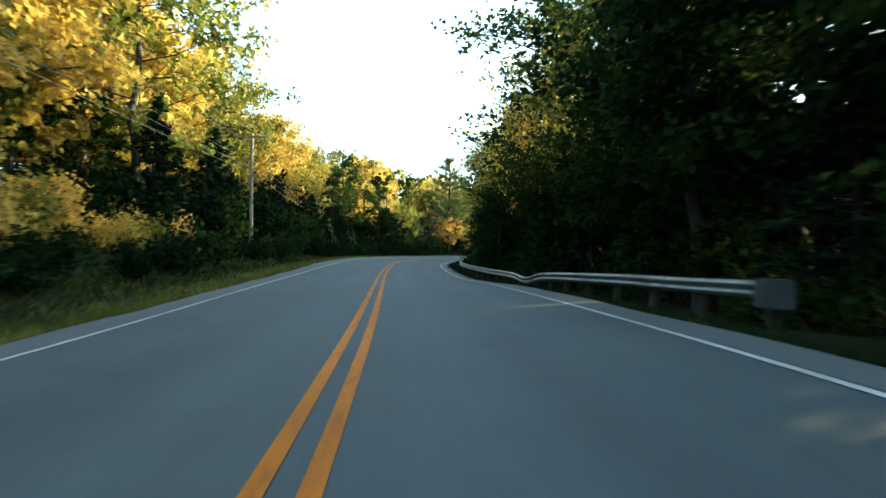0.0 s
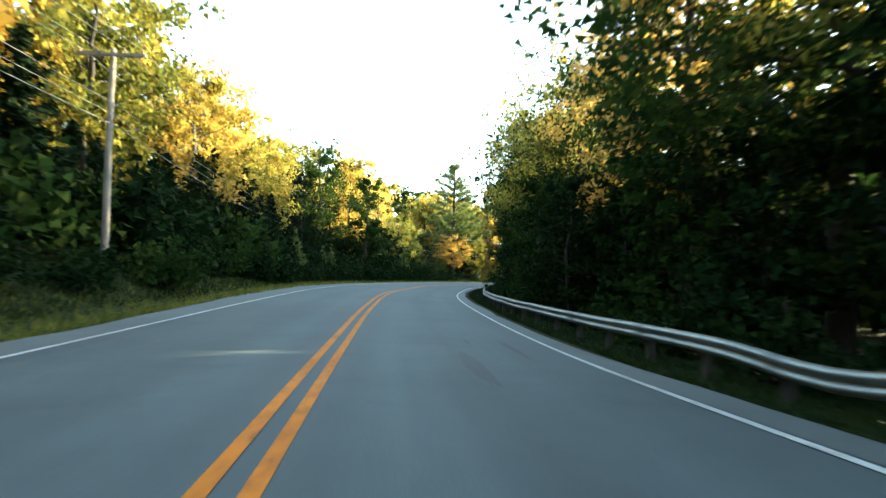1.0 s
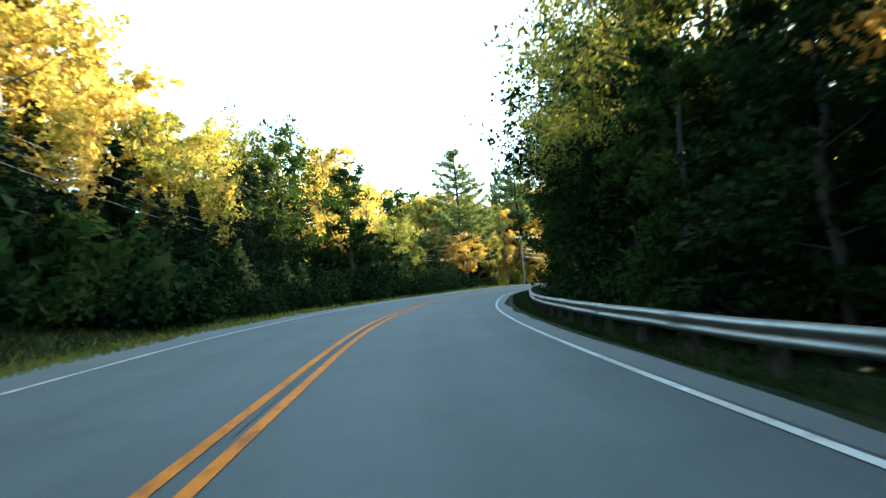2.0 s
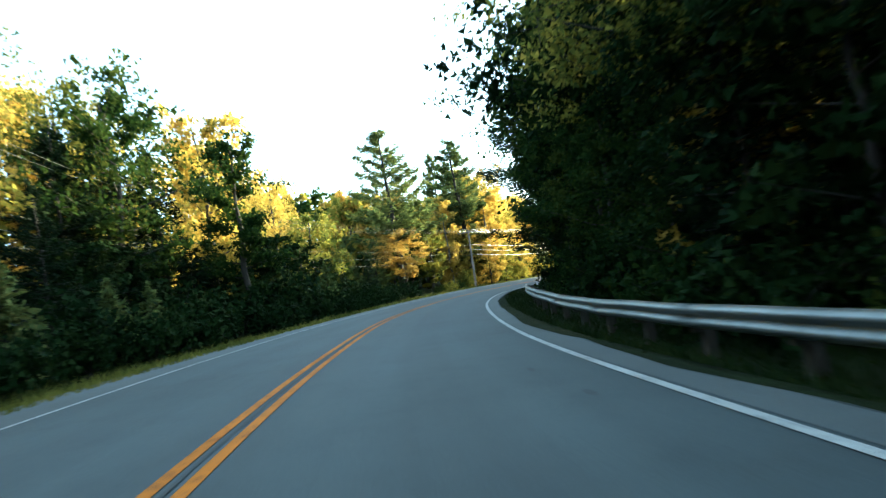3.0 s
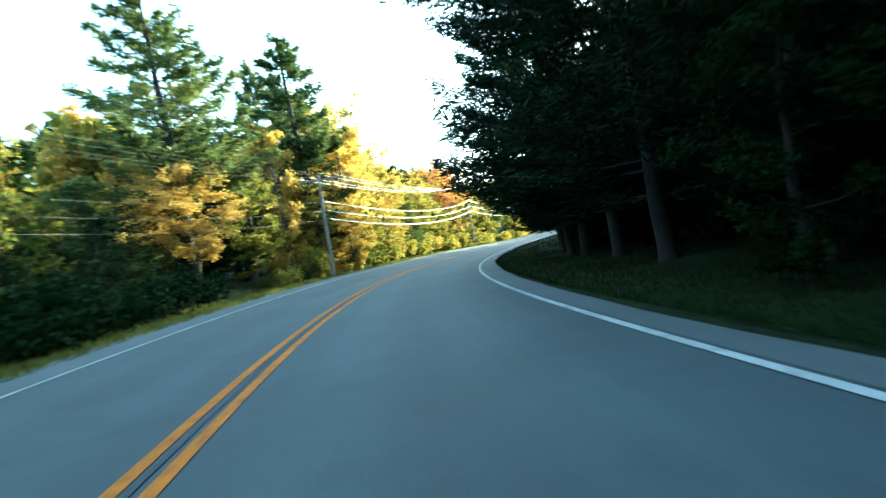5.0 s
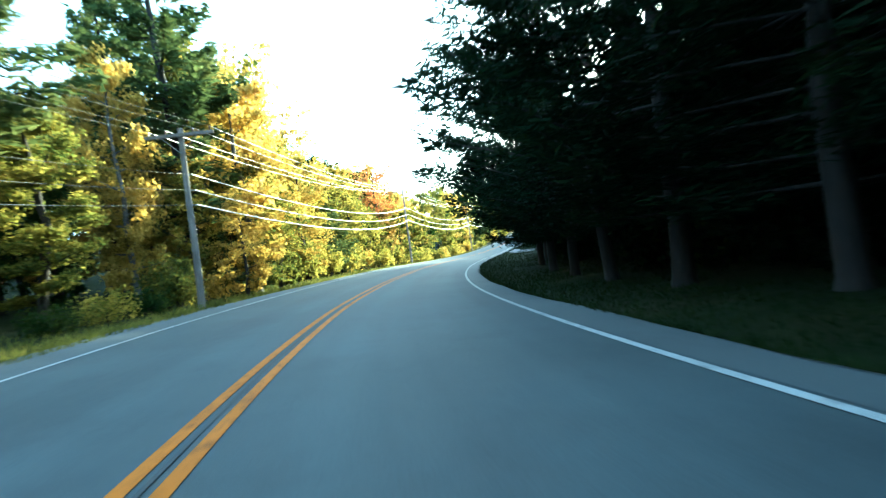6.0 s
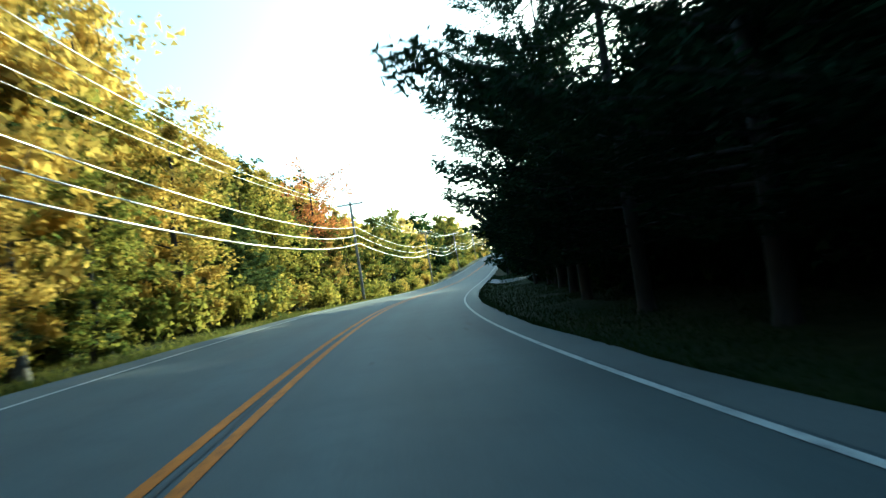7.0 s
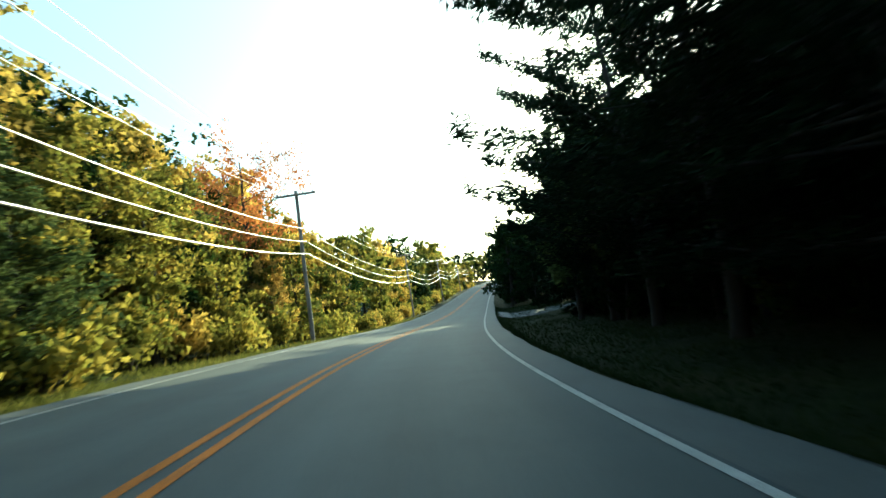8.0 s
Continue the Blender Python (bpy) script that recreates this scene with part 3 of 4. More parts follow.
def ground_sheet():
    rows = []
    for s in GROUND_S:
        row = []
        for o in OFFS:
            z = -0.06 if -4.4 <= o <= 4.2 else -0.015
            bump = 0.0 if abs(o) < 4.6 else noise.noise(Vector((s * 0.3, o * 0.3, 5))) * min(0.1 + 0.02 * abs(o), 0.6) * smooth(4.6, 8, abs(o))
            row.append(tuple(spot(s, o, z + bump)))
        rows.append(row)
    v = np.array(rows)
    n, k = v.shape[:2]
    i, j = np.meshgrid(np.arange(n - 1), np.arange(k - 1), indexing="ij")
    q = np.stack([i * k + j, i * k + j + 1, (i + 1) * k + j + 1, (i + 1) * k + j], -1).reshape(-1, 4)
    # skirt to the horizon
    loop = [(0, b) for b in range(k)] + [(a, k - 1) for a in range(1, n)] + [(n - 1, b) for b in range(k - 2, -1, -1)] + [(a, 0) for a in range(n - 2, 0, -1)]
    ids = [a * k + b for a, b in loop]
    verts = v.reshape(-1, 3)
    mid = verts.mean(0)
    ring, m = verts[ids], len(ids)
    extra = []
    for scale, drop in ((1.4, 0.0), (3, -2.0), (14, -6.0)):
        w = mid + (ring - mid) * [scale, scale, 1.0]
        w[:, 2] += drop
        extra.append(w)
    prev, base, faces = ids, len(verts), []
    for w in extra:
        cur = list(range(base, base + m))
        base += m
        faces += [(prev[t], prev[(t + 1) % m], cur[(t + 1) % m], cur[t]) for t in range(m)]
        prev = cur
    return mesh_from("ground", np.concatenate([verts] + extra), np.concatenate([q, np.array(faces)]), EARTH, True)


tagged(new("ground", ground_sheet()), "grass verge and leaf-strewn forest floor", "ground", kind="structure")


# ---- guardrail ----
def rail_off(s):
    return 5.3 + 0.9 * (1 - smooth(22, 44, s)) + 0.5 * (1 - smooth(6, 20, s))


def rail_dip(s):
    return -0.2 * math.exp(-((s - 23.6) / 1.6) ** 2) + 0.02 * noise.noise(Vector((s * 0.4, 0, 0)))


W_PROFILE = [(0.0, 0.0), (0.012, -0.012), (-0.07, -0.045), (-0.08, -0.075), (-0.07, -0.105), (0.0, -0.14), (0.005, -0.155), (0.0, -0.17), (-0.07, -0.205), (-0.08, -0.235),
             (-0.07, -0.265), (0.012, -0.298), (0.0, -0.31)]
RAIL_TOP = 0.40


def beam_panel(s0, s1):
    """One corrugated beam: the W section swept along the road, with thickness."""
    ss = np.linspace(s0 - 0.12, s1, 9)
    front, back = [], []
    for s in ss:
        lap = 0.006 if s < s0 + 0.05 else 0.0
        for lst, d in ((front, 0.0), (back, 0.012)):
            for a, h in W_PROFILE:
                lst.append(tuple(spot(s, rail_off(s) + a + d - lap, RAIL_TOP + rail_dip(s) + h, False)))
    k, n = len(W_PROFILE), len(ss)
    i, j = np.meshgrid(np.arange(n - 1), np.arange(k - 1), indexing="ij")
    q = np.stack([i * k + j, i * k + j + 1, (i + 1) * k + j + 1, (i + 1) * k + j], -1).reshape(-1, 4)
    m = n * k
    rim = [(i2 * k + e, (i2 + 1) * k + e, m + (i2 + 1) * k + e, m + i2 * k + e) for i2 in range(n - 1) for e in (0, k - 1)]
    rim += [(e * k + j2, e * k + j2 + 1, m + e * k + j2 + 1, m + e * k + j2) for j2 in range(k - 1) for e in (0, n - 1)]
    return mesh_from("beam", front + back, np.concatenate([q, q + m, np.array(rim)]), STEEL)


def box_mesh(name, sx, sy, sz, mat, bevel=0.01, taper=1.0):
    bm = bmesh.new()
    bmesh.ops.create_cube(bm, size=1.0)
    for v in bm.verts:
        f = taper if v.co.z > 0 else 1.0
        v.co = Vector((v.co.x * sx * f, v.co.y * sy * f, (v.co.z + 0.5) * sz))
    bmesh.ops.bevel(bm, geom=bm.edges[:], offset=bevel, segments=2, affect="EDGES")
    me = bpy.data.meshes.new(name)
    bm.to_mesh(me)
    bm.free()
    me.materials.append(mat)
    return me


rail = tagged(new("guardrail"), "weathered galvanised steel guardrail with a W-shaped beam on short posts", "guardrail")
RAIL_S0, RAIL_S1, PANEL = 9.0, 71.4, 3.9
post_mesh, block_mesh = box_mesh("post", 0.15, 0.16, 1.1, POST_WOOD, 0.012), box_mesh("spacer_block", 0.15, 0.12, 0.34, POST_WOOD, 0.01)
bolt_mesh = box_mesh("bolt", 0.035, 0.035, 0.02, STEEL, 0.006)
for k in range(int((RAIL_S1 - RAIL_S0) / PANEL)):
    s0 = RAIL_S0 + k * PANEL
    part("beam", beam_panel(s0, s0 + PANEL), rail)
    for s in (s0, s0 + PANEL / 2):
        p, d, r, bank = on_line(s)
        yaw = math.degrees(math.atan2(d[1], d[0])) - 90
        o = rail_off(s)
        post = part("post", post_mesh, rail, "", pose(*spot(s, o + 0.22, RAIL_TOP - 1.16 + rail_dip(s), False), 0, noise.noise(Vector((s, 0, 0))) * 3, yaw))
        part("spacer_block", block_mesh, rail, "", pose(*spot(s, o + 0.08, RAIL_TOP - 0.38 + rail_dip(s), False), 0, 0, yaw))
        part("bolt", bolt_mesh, rail, "", pose(*spot(s, o + 0.0, RAIL_TOP - 0.155 + rail_dip(s), False), 0, -90, yaw))
p, d, r, bank = on_line(RAIL_S0 - 0.3)
yaw = math.degrees(math.atan2(d[1], d[0])) - 90
part("impact_head", box_mesh("impact_head", 0.5, 0.42, 0.48, DARK_STEEL, 0.03, 0.92), rail, "square grey steel impact head at the rail's end",
     pose(*spot(RAIL_S0 - 0.35, rail_off(RAIL_S0), RAIL_TOP - 0.44, False), 0, 0, yaw - 8))

# ---- utility poles and wires ----
POLES = [(-2.0, -9.6, 8.0, 0.0), (36.6, -8.85, 7.6, -0.8), (75.0, -16.4, 7.9, 1.5), (103.3, -5.5, 6.2, 2.0), (146.8, -5.8, 8.6, 1.2), (190.0, -6.4, 8.6, 0.5),
         (228.0, -6.6, 8.6, 0.0), (262.0, -6.8, 8.6, 0.0), (300.0, -6.8, 8.6, 0.0)]
insulator_profile = [(0.0, 0.02), (0.03, 0.035), (0.05, 0.02), (0.07, 0.045), (0.09, 0.025), (0.12, 0.03), (0.14, 0.008)]


def insulator_mesh():
    return mesh_from("insulator", *sweep([(0, 0, h) for h, _ in insulator_profile], [r for _, r in insulator_profile], 10), CERAMIC, True)


INSULATOR = insulator_mesh()
ATTACH = []
for s, off, height, lean in POLES:
    foot = spot(s, off)
    p, d, r, bank = on_line(s)
    yaw = math.degrees(math.atan2(d[1], d[0])) - 90
    top = tagged(new("utility_pole"), "weathered grey wooden utility pole with a crossarm and wires", "utility pole", "utility poles along the road")
    m = pose(*foot, 0, lean, yaw)
    top.matrix_basis = m
    hs = np.linspace(-0.5, height, 10)
    part("shaft", mesh_from("shaft", *sweep([(0.01 * math.sin(h), 0, h) for h in hs], 0.13 - 0.04 * hs / height, 14), POLE_WOOD, True), top)
    part("cap", mesh_from("cap", *sweep([(0, 0, height - 0.002), (0, 0, height + 0.02), (0, 0, height + 0.035)], [0.1, 0.09, 0.004], 14), POLE_WOOD, True), top)
    arm_z = height - 0.28
    part("crossarm", box_mesh("crossarm", 2.3, 0.1, 0.12, POLE_WOOD, 0.012), top, "", pose(0, -0.13, arm_z))
    for e in (-1, 1):
        part("brace", mesh_from("brace", *sweep([(e * 0.6, -0.15, arm_z), (0.02 * e, -0.12, arm_z - 0.55)], 0.014, 6), STEEL, True), top)
    tips = []
    for x in (-1.02, -0.45, 0.45, 1.02):
        part("insulator", INSULATOR, top, "", pose(x, -0.13, arm_z + 0.12))
        tips.append(m @ Vector((x, -0.13, arm_z + 0.26)))
    low = []
    for f, x in zip((0.75, 0.7, 0.655) if s < 50 else (0.75, 0.665, 0.585), (0.16, 0.18, 0.2)):
        part("bracket", box_mesh("bracket", 0.12, 0.05, 0.06, STEEL, 0.01), top, "", pose(0.17, 0, height * f - 0.03))
        low.append(m @ Vector((x + 0.06, 0, height * f)))
    ATTACH.append((tips, low))


def wire(name, a, b, sag, radius, label, skin=None):
    n = 24
    u = np.linspace(0, 1, n)
    pts = np.array(a)[None] * (1 - u)[:, None] + np.array(b)[None] * u[:, None]
    pts[:, 2] -= sag * 4 * u * (1 - u)
    return tagged(new(name, mesh_from(name, *sweep(pts, radius, 6), skin or CABLE, True)), label, "overhead wire", "overhead wires between the poles")


# The first three spans are darkened and thinned to look shaded and faint.
for k in range(len(ATTACH) - 1):
    for a, b in zip(ATTACH[k][0], ATTACH[k + 1][0]):
        wire("power_line", a, b, 0.75, (0.0055, 0.0055, 0.0035, 0.009)[min(k, 3)], "thin overhead power line between utility poles", SHADED_CABLE if k < 3 else CABLE)
    for (a, b), rad in zip(zip(ATTACH[k][1], ATTACH[k + 1][1]), (0.017, 0.019, 0.026)):
        wire("telephone_cable", a, b, 0.95 if k else 0.2, rad * (0.5, 0.5, 0.3, 1.0)[min(k, 3)], "thick sagging telephone cable between utility poles", SHADED_CABLE if k < 3 else CABLE)


# ---- the wood ----
def world_plant(kind, colour, x, y, top_z, level=0, **kw):
    """A tree at a place in the plan, whose top stands at top_z."""
    best = min(np.arange(-20, 300, 2.0), key=lambda s: (on_line(s)[0][0] - x) ** 2 + (on_line(s)[0][1] - y) ** 2)
    p, d, r, bank = on_line(best)
    off = (x - p[0]) * r[0] + (y - p[1]) * r[1]
    s = best + (x - p[0]) * d[0] + (y - p[1]) * d[1]
    foot = spot(s, off, -0.05)
    return plant(kind, colour, foot, top_z - foot.z, level, **kw)


# single trees that stand out
world_plant("pine", "dark", 4.6, 104.4, 17.6, 0, shape=0, wide=1.45, lean=-2)
world_plant("pine", "dark", 12.6, 115.6, 17.8, 0, shape=1, wide=1.5, lean=-2)
plant("broad", "orange", spot(96.5, -9.8, -0.05), 6.7, 3, shape=1, wide=1.45)
plant("column", "lime", spot(102, -9.8, -0.05), 7.4, 3, shape=0, wide=1.35)
plant("young", "gold", spot(107, -9.6, -0.05), 11.0, 3, shape=1, wide=0.72)
plant("young", "gold", spot(123.5, -8.0, -0.05), 9.0, 3, shape=0, wide=1.1)
plant("young", "gold", spot(121.5, -9.8, -0.05), 13.0, 3, shape=2, wide=0.75)
world_plant("young", "gold", 15.2, 115.2, 11.2, 0, shape=1, wide=1.0)
world_plant("young", "gold", 14.4, 113.0, 4.6, 0, shape=2, wide=1.1)
world_plant("young", "lime", 16.6, 116.8, 4.4, 0, shape=0, wide=1.2)
world_plant("broad", "lime", -1.2, 92.6, 8.2, 0, shape=0, wide=1.1)
world_plant("airy", "gold", -4.6, 94.5, 12.2, 0, shape=2, wide=0.8)
world_plant("broad", "lime", -8.0, 90.0, 11.0, 0, shape=2, wide=0.8)
world_plant("young", "olive", -3.6, 92.0, 6.5, 0, shape=1)
world_plant("young", "gold", -5.2, 82.2, 14.0, 0, shape=2, wide=0.8)
world_plant("broad", "olive", -13.4, 77.7, 15.6, 0, shape=3)
world_plant("broad", "orange", -1.2, 113.2, 13.4, 1, shape=1)
world_plant("broad", "orange", 2.5, 118.5, 13.0, 1, shape=0)
world_plant("column", "green", -2.0, 78.0, 11.6, 0, shape=2, wide=1.0)
world_plant("broad", "green", -5.6, 72.0, 12.5, 0, shape=0, wide=0.95)
world_plant("airy", "olive", -8.6, 73.0, 13.5, 0, shape=1, wide=0.9)
world_plant("shade_pine", "dark", -6.6, 69.5, 9.5, 0, shape=0, wide=1.2)
world_plant("broad", "gold", -8.5, 41.0, 12.2, 0, shape=0)
world_plant("broad", "gold", -11.5, 33.0, 14.5, 0, shape=2)
world_plant("broad", "olive", -9.0, 47.5, 13.0, 0, shape=3)
world_plant("broad", "gold", -12.8, 66.5, 11.0, 0, shape=1)
world_plant("broad", "gold", -13.1, 74.3, 14.2, 0, shape=0)
world_plant("broad", "olive", -13.0, 83.0, 15.0, 1, shape=2)
world_plant("broad", "gold", -9.6, 93.5, 16.5, 1, shape=3, wide=0.8)
world_plant("airy", "red", 34.6, 149.2, 11.4, 0, shape=0, wide=0.9)
world_plant("young", "orange", 34.9, 147.2, 4.6, 0, shape=1, wide=0.9)
world_plant("broad", "olive", 23.2, 146.4, 14.0, 0, shape=1)
world_plant("broad", "gold", 26.8, 140.2, 10.2, 0, shape=3, wide=0.9)
world_plant("column", "lime", 21.2, 129.2, 8.6, 0, shape=0, wide=1.4)
world_plant("young", "gold", 17.6, 124.8, 8.4, 0, shape=2, wide=0.9)
world_plant("young", "olive", 15.2, 121.0, 9.6, 0, shape=1, wide=0.9)

rows_rng = np.random.default_rng(21)


def row(s0, s1, step, off, kinds, heights, level, jitter=1.5, gap=None):
    """A loose row of trees or bushes along the road."""
    s = s0
    while s < s1:
        o = off + rows_rng.normal(0, jitter)
        kind, colour = kinds[int(rows_rng.integers(0, len(kinds)))]
        h = rows_rng.uniform(*heights)
        if gap is None or not gap(s, o):
            plant(kind, colour, spot(s, o, -0.05), h, level)
        s += step * rows_rng.uniform(0.7, 1.35)


AUTUMN = [("broad", "gold"), ("broad", "olive"), ("broad", "lime"), ("broad", "gold"), ("column", "orange"), ("broad", "green"), ("pine", "dark")]
BRIGHT = [("broad", "gold"), ("broad", "olive"), ("column", "gold"), ("broad", "lime"), ("spruce", "dark"), ("broad", "gold"), ("column", "orange")]
# In the mixes below, "dark" leaves carry the shade in their colour.
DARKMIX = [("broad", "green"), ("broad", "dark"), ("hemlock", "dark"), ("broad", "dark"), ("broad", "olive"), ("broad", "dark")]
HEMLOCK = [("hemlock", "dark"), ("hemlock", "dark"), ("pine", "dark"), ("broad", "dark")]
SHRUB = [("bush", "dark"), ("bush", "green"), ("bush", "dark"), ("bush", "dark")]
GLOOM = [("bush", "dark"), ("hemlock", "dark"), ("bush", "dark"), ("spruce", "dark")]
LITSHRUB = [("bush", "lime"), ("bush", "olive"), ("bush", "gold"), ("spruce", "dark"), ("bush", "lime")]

YOUNG = [("young", "gold"), ("young", "olive"), ("spruce", "dark"), ("young", "lime"), ("young", "gold"), ("young", "olive"), ("young", "green")]

# left side
for s, off, h, c in ((14, -13.5, 15, "gold"), (22, -14.5, 17, "gold"), (30, -13, 15.5, "lime"), (36, -15, 15, "gold"), (26, -18, 18, "pine"), (43, -13.5, 13, "olive"), (8, -12.5, 14, "olive")):
    plant("pine" if c == "pine" else "broad", "dark" if c == "pine" else c, spot(s, off, -0.05), h, 0)
row(-30, 0, 5.5, -15, AUTUMN, (11, 14), 2)
row(0, 62, 5.0, -15, AUTUMN, (11, 14), 1)
row(4, 50, 5.5, -20, AUTUMN, (13, 16), 1)
row(-20, 50, 7.0, -28, AUTUMN, (13, 16), 2, 2.5)
row(50, 104, 5.0, -20, AUTUMN, (6, 9.5), 1, 2)
row(78, 112, 2.6, -23.5, [("young", "olive"), ("young", "green"), ("young", "gold")], (5.5, 8), 2, 1.0)
row(44, 110, 4.5, -27, [("young", "olive"), ("young", "gold"), ("young", "green"), ("spruce", "dark")], (4.5, 7), 2, 2)
row(40, 110, 5.5, -38, AUTUMN, (5, 8), 2, 3)
MIXED = [("young", "olive"), ("young", "green"), ("spruce", "dark"), ("young", "lime"), ("young", "olive"), ("young", "green"), ("young", "gold")]
row(110, 116, 3.0, -10.2, YOUNG, (4.5, 8.5), 0, 0.9)
row(116, 138, 2.8, -10.2, MIXED, (4.5, 8.5), 0, 0.9)
row(138, 165, 2.8, -10.2, MIXED, (4.5, 8.5), 1, 0.9)
row(104, 150, 3.6, -13.2, [("young", "olive"), ("broad", "lime"), ("young", "gold"), ("young", "green"), ("broad", "olive")], (8.5, 11.5), 0, 1.0)
for s, off, h, k, c in ((113, -13, 17, "pine", "dark"), (118, -13, 16.5, "broad", "olive"), (121.5, -12, 15.5, "broad", "gold"), (125.5, -12.4, 14, "broad", "olive"), (130, -12.2, 12.2, "broad", "gold"),
                        (135, -12.2, 11.2, "broad", "green"), (139, -11.8, 10.8, "broad", "green"), (145.5, -12.5, 11.8, "pine", "dark")):
    plant(k, c, spot(s, off, -0.05), h, 0)
row(150, 165, 3.6, -13.2, BRIGHT, (8, 11.5), 1, 1.2)
row(165, 225, 4.2, -11.0, YOUNG, (6, 9.5), 1, 1.2)
row(225, 300, 4.2, -11.0, YOUNG, (6, 9.5), 2, 1.2)
row(112, 142, 4.5, -18, AUTUMN, (10, 13), 1, 1.5)
row(142, 190, 5.0, -18, AUTUMN, (10, 14), 1, 2)
row(190, 300, 5.0, -18, AUTUMN, (10, 14), 2, 2)
row(104, 200, 6.5, -30, AUTUMN, (11, 14), 2, 3)
row(100, 230, 7.0, -42, AUTUMN, (12, 16), 2, 4)
row(90, 250, 7.0, -58, AUTUMN, (13, 17), 2, 5)
row(90, 260, 8.0, -78, AUTUMN, (13, 17), 2, 6)
row(99.5, 107, 1.8, -8.0, [("bush", "olive"), ("bush", "lime"), ("bush", "green")], (1.0, 2.0), 0, 0.4)
row(96, 108, 2.2, -13.0, [("young", "green"), ("spruce", "dark"), ("young", "green")], (4.5, 6.5), 0, 0.5)
row(106, 200, 2.6, -8.0, LITSHRUB, (1.2, 2.6), 1, 0.5)
row(200, 300, 3.2, -8.0, LITSHRUB, (1.2, 2.6), 2, 0.5)
row(-10, 55, 2.4, -8.2, SHRUB, (1.2, 2.4), 1, 0.7)
row(50, 86, 2.2, -8.0, [("bush", "dark")], (1.4, 2.6), 1, 0.5)
row(84, 95, 1.8, -8.4, [("bush", "dark")], (1.4, 2.4), 1, 0.3)
row(44, 85, 2.6, -10.5, GLOOM, (2.8, 4.6), 1, 0.9)
# Added dark understorey: the low left side's shade is in its leaf colour.
row(60, 84, 2.1, -11.8, [("hemlock", "dark"), ("young", "dark"), ("young", "dark")], (4.6, 5.8), 1, 0.5)
row(84, 92, 2.3, -11, [("young", "green"), ("young", "dark"), ("hemlock", "dark")], (3.2, 4.4), 0, 0.6)
row(84, 101, 2.6, -14, [("young", "olive"), ("young", "green"), ("young", "green"), ("spruce", "dark")], (4, 6.5), 1, 0.8)
for s, off, h in ((63, -10.5, 6.5), (66, -12.3, 9.5), (72, -12.8, 10), (69, -13, 10.5), (78, -12, 5.5)):
    plant("hemlock", "dark", spot(s, off, -0.05), h, 0)
for s, off, h, k, c in ((110, -8.4, 6.5, "young", "lime"), (112, -7.6, 4.2, "spruce", "dark"), (114, -10.5, 10, "young", "gold"),
                        (116.5, -8.2, 5.0, "spruce", "dark"), (119, -9.6, 9, "young", "olive"), 
                        (129, -8.2, 5.5, "spruce", "dark"), (133, -9.0, 8.5, "young", "olive")):
    plant(k, c, spot(s, off, -0.05), h, 0)
for s, off, h, c in ((49, -12, 11.5, "gold"), (53.5, -13, 13, "gold"), (57.5, -12.4, 10, "olive"), (61, -14, 11, "lime")):
    plant("broad", c, spot(s, off, -0.05), h, 0)
row(9, 27, 1.7, -10.8, [("bush", "gold"), ("bush", "olive"), ("bush", "orange"), ("bush", "lime")], (1.6, 3.0), 0, 1.1)
row(2, 30, 2.6, -15.5, [("young", "green"), ("young", "olive"), ("young", "dark")], (4.5, 7), 1, 0.8)
# Dark conifers added where the bank only lies in shade; their colour carries it.
row(27, 60, 2.4, -10.6, [("hemlock", "dark"), ("hemlock", "dark"), ("shade_pine", "dark")], (4.5, 7.0), 1, 0.5)
row(26, 60, 2.6, -11.5, SHRUB, (2.6, 4.6), 1, 1.0)
# right side: lower towards the road, so that the sun still comes over it
for s, off, h, c in ((8, 11, 14, "dark"), (13, 10.2, 13, "green"), (18, 11, 15, "green"),
                     (47, 10.2, 14, "green"), (42, 11, 12.5, "green"), (47, 10, 13.0, "olive"), (52.5, 10.6, 13.5, "lime"), (57.5, 10.2, 13.5, "olive"), (63, 10.4, 13.5, "lime")):
    plant("airy", c, spot(s, off, -0.05), h, 0, wide=1.2 if h > 15 else 1.0)
# The gold tree stands in for sun flecks inside the right-hand wood.
for s, off, h, c in ((56, 9.0, 7.0, "gold"), (43.5, 7.2, 6.6, "green"), (40, 7.8, 6.2, "dark")):
    plant("young", c, spot(s, off, -0.05), h, 0)
for s, off, h, c in ((22.5, 10.4, 14.5, "olive"), (28.5, 10.6, 15.5, "olive"), (33.5, 9.6, 12.6, "orange"), (36, 11.0, 14.5, "green"), (40, 9.8, 12.8, "orange")):
    plant("broad" if c == "green" else "airy", c, spot(s, off, -0.05), h, 0, shape=1)
# Paler crowns: sunlit leaves high in the wood put into the leaf colour.
for s, off, h, c in ((50.5, 9.6, 12, "lime"), (55, 9.4, 11.5, "olive"), (60.5, 10.2, 12, "lime")):
    plant("airy", c, spot(s, off, -0.05), h, 3)
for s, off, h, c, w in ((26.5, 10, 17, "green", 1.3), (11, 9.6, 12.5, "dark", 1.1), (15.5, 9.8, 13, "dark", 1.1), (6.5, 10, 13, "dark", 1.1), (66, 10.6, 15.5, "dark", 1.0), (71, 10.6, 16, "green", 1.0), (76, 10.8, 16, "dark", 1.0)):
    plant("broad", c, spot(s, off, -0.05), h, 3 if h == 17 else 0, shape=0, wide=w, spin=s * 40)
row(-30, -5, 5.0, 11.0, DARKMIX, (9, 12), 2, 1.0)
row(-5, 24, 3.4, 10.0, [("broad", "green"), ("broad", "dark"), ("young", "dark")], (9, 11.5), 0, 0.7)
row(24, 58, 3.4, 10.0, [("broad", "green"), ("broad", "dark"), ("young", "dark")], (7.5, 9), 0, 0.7)
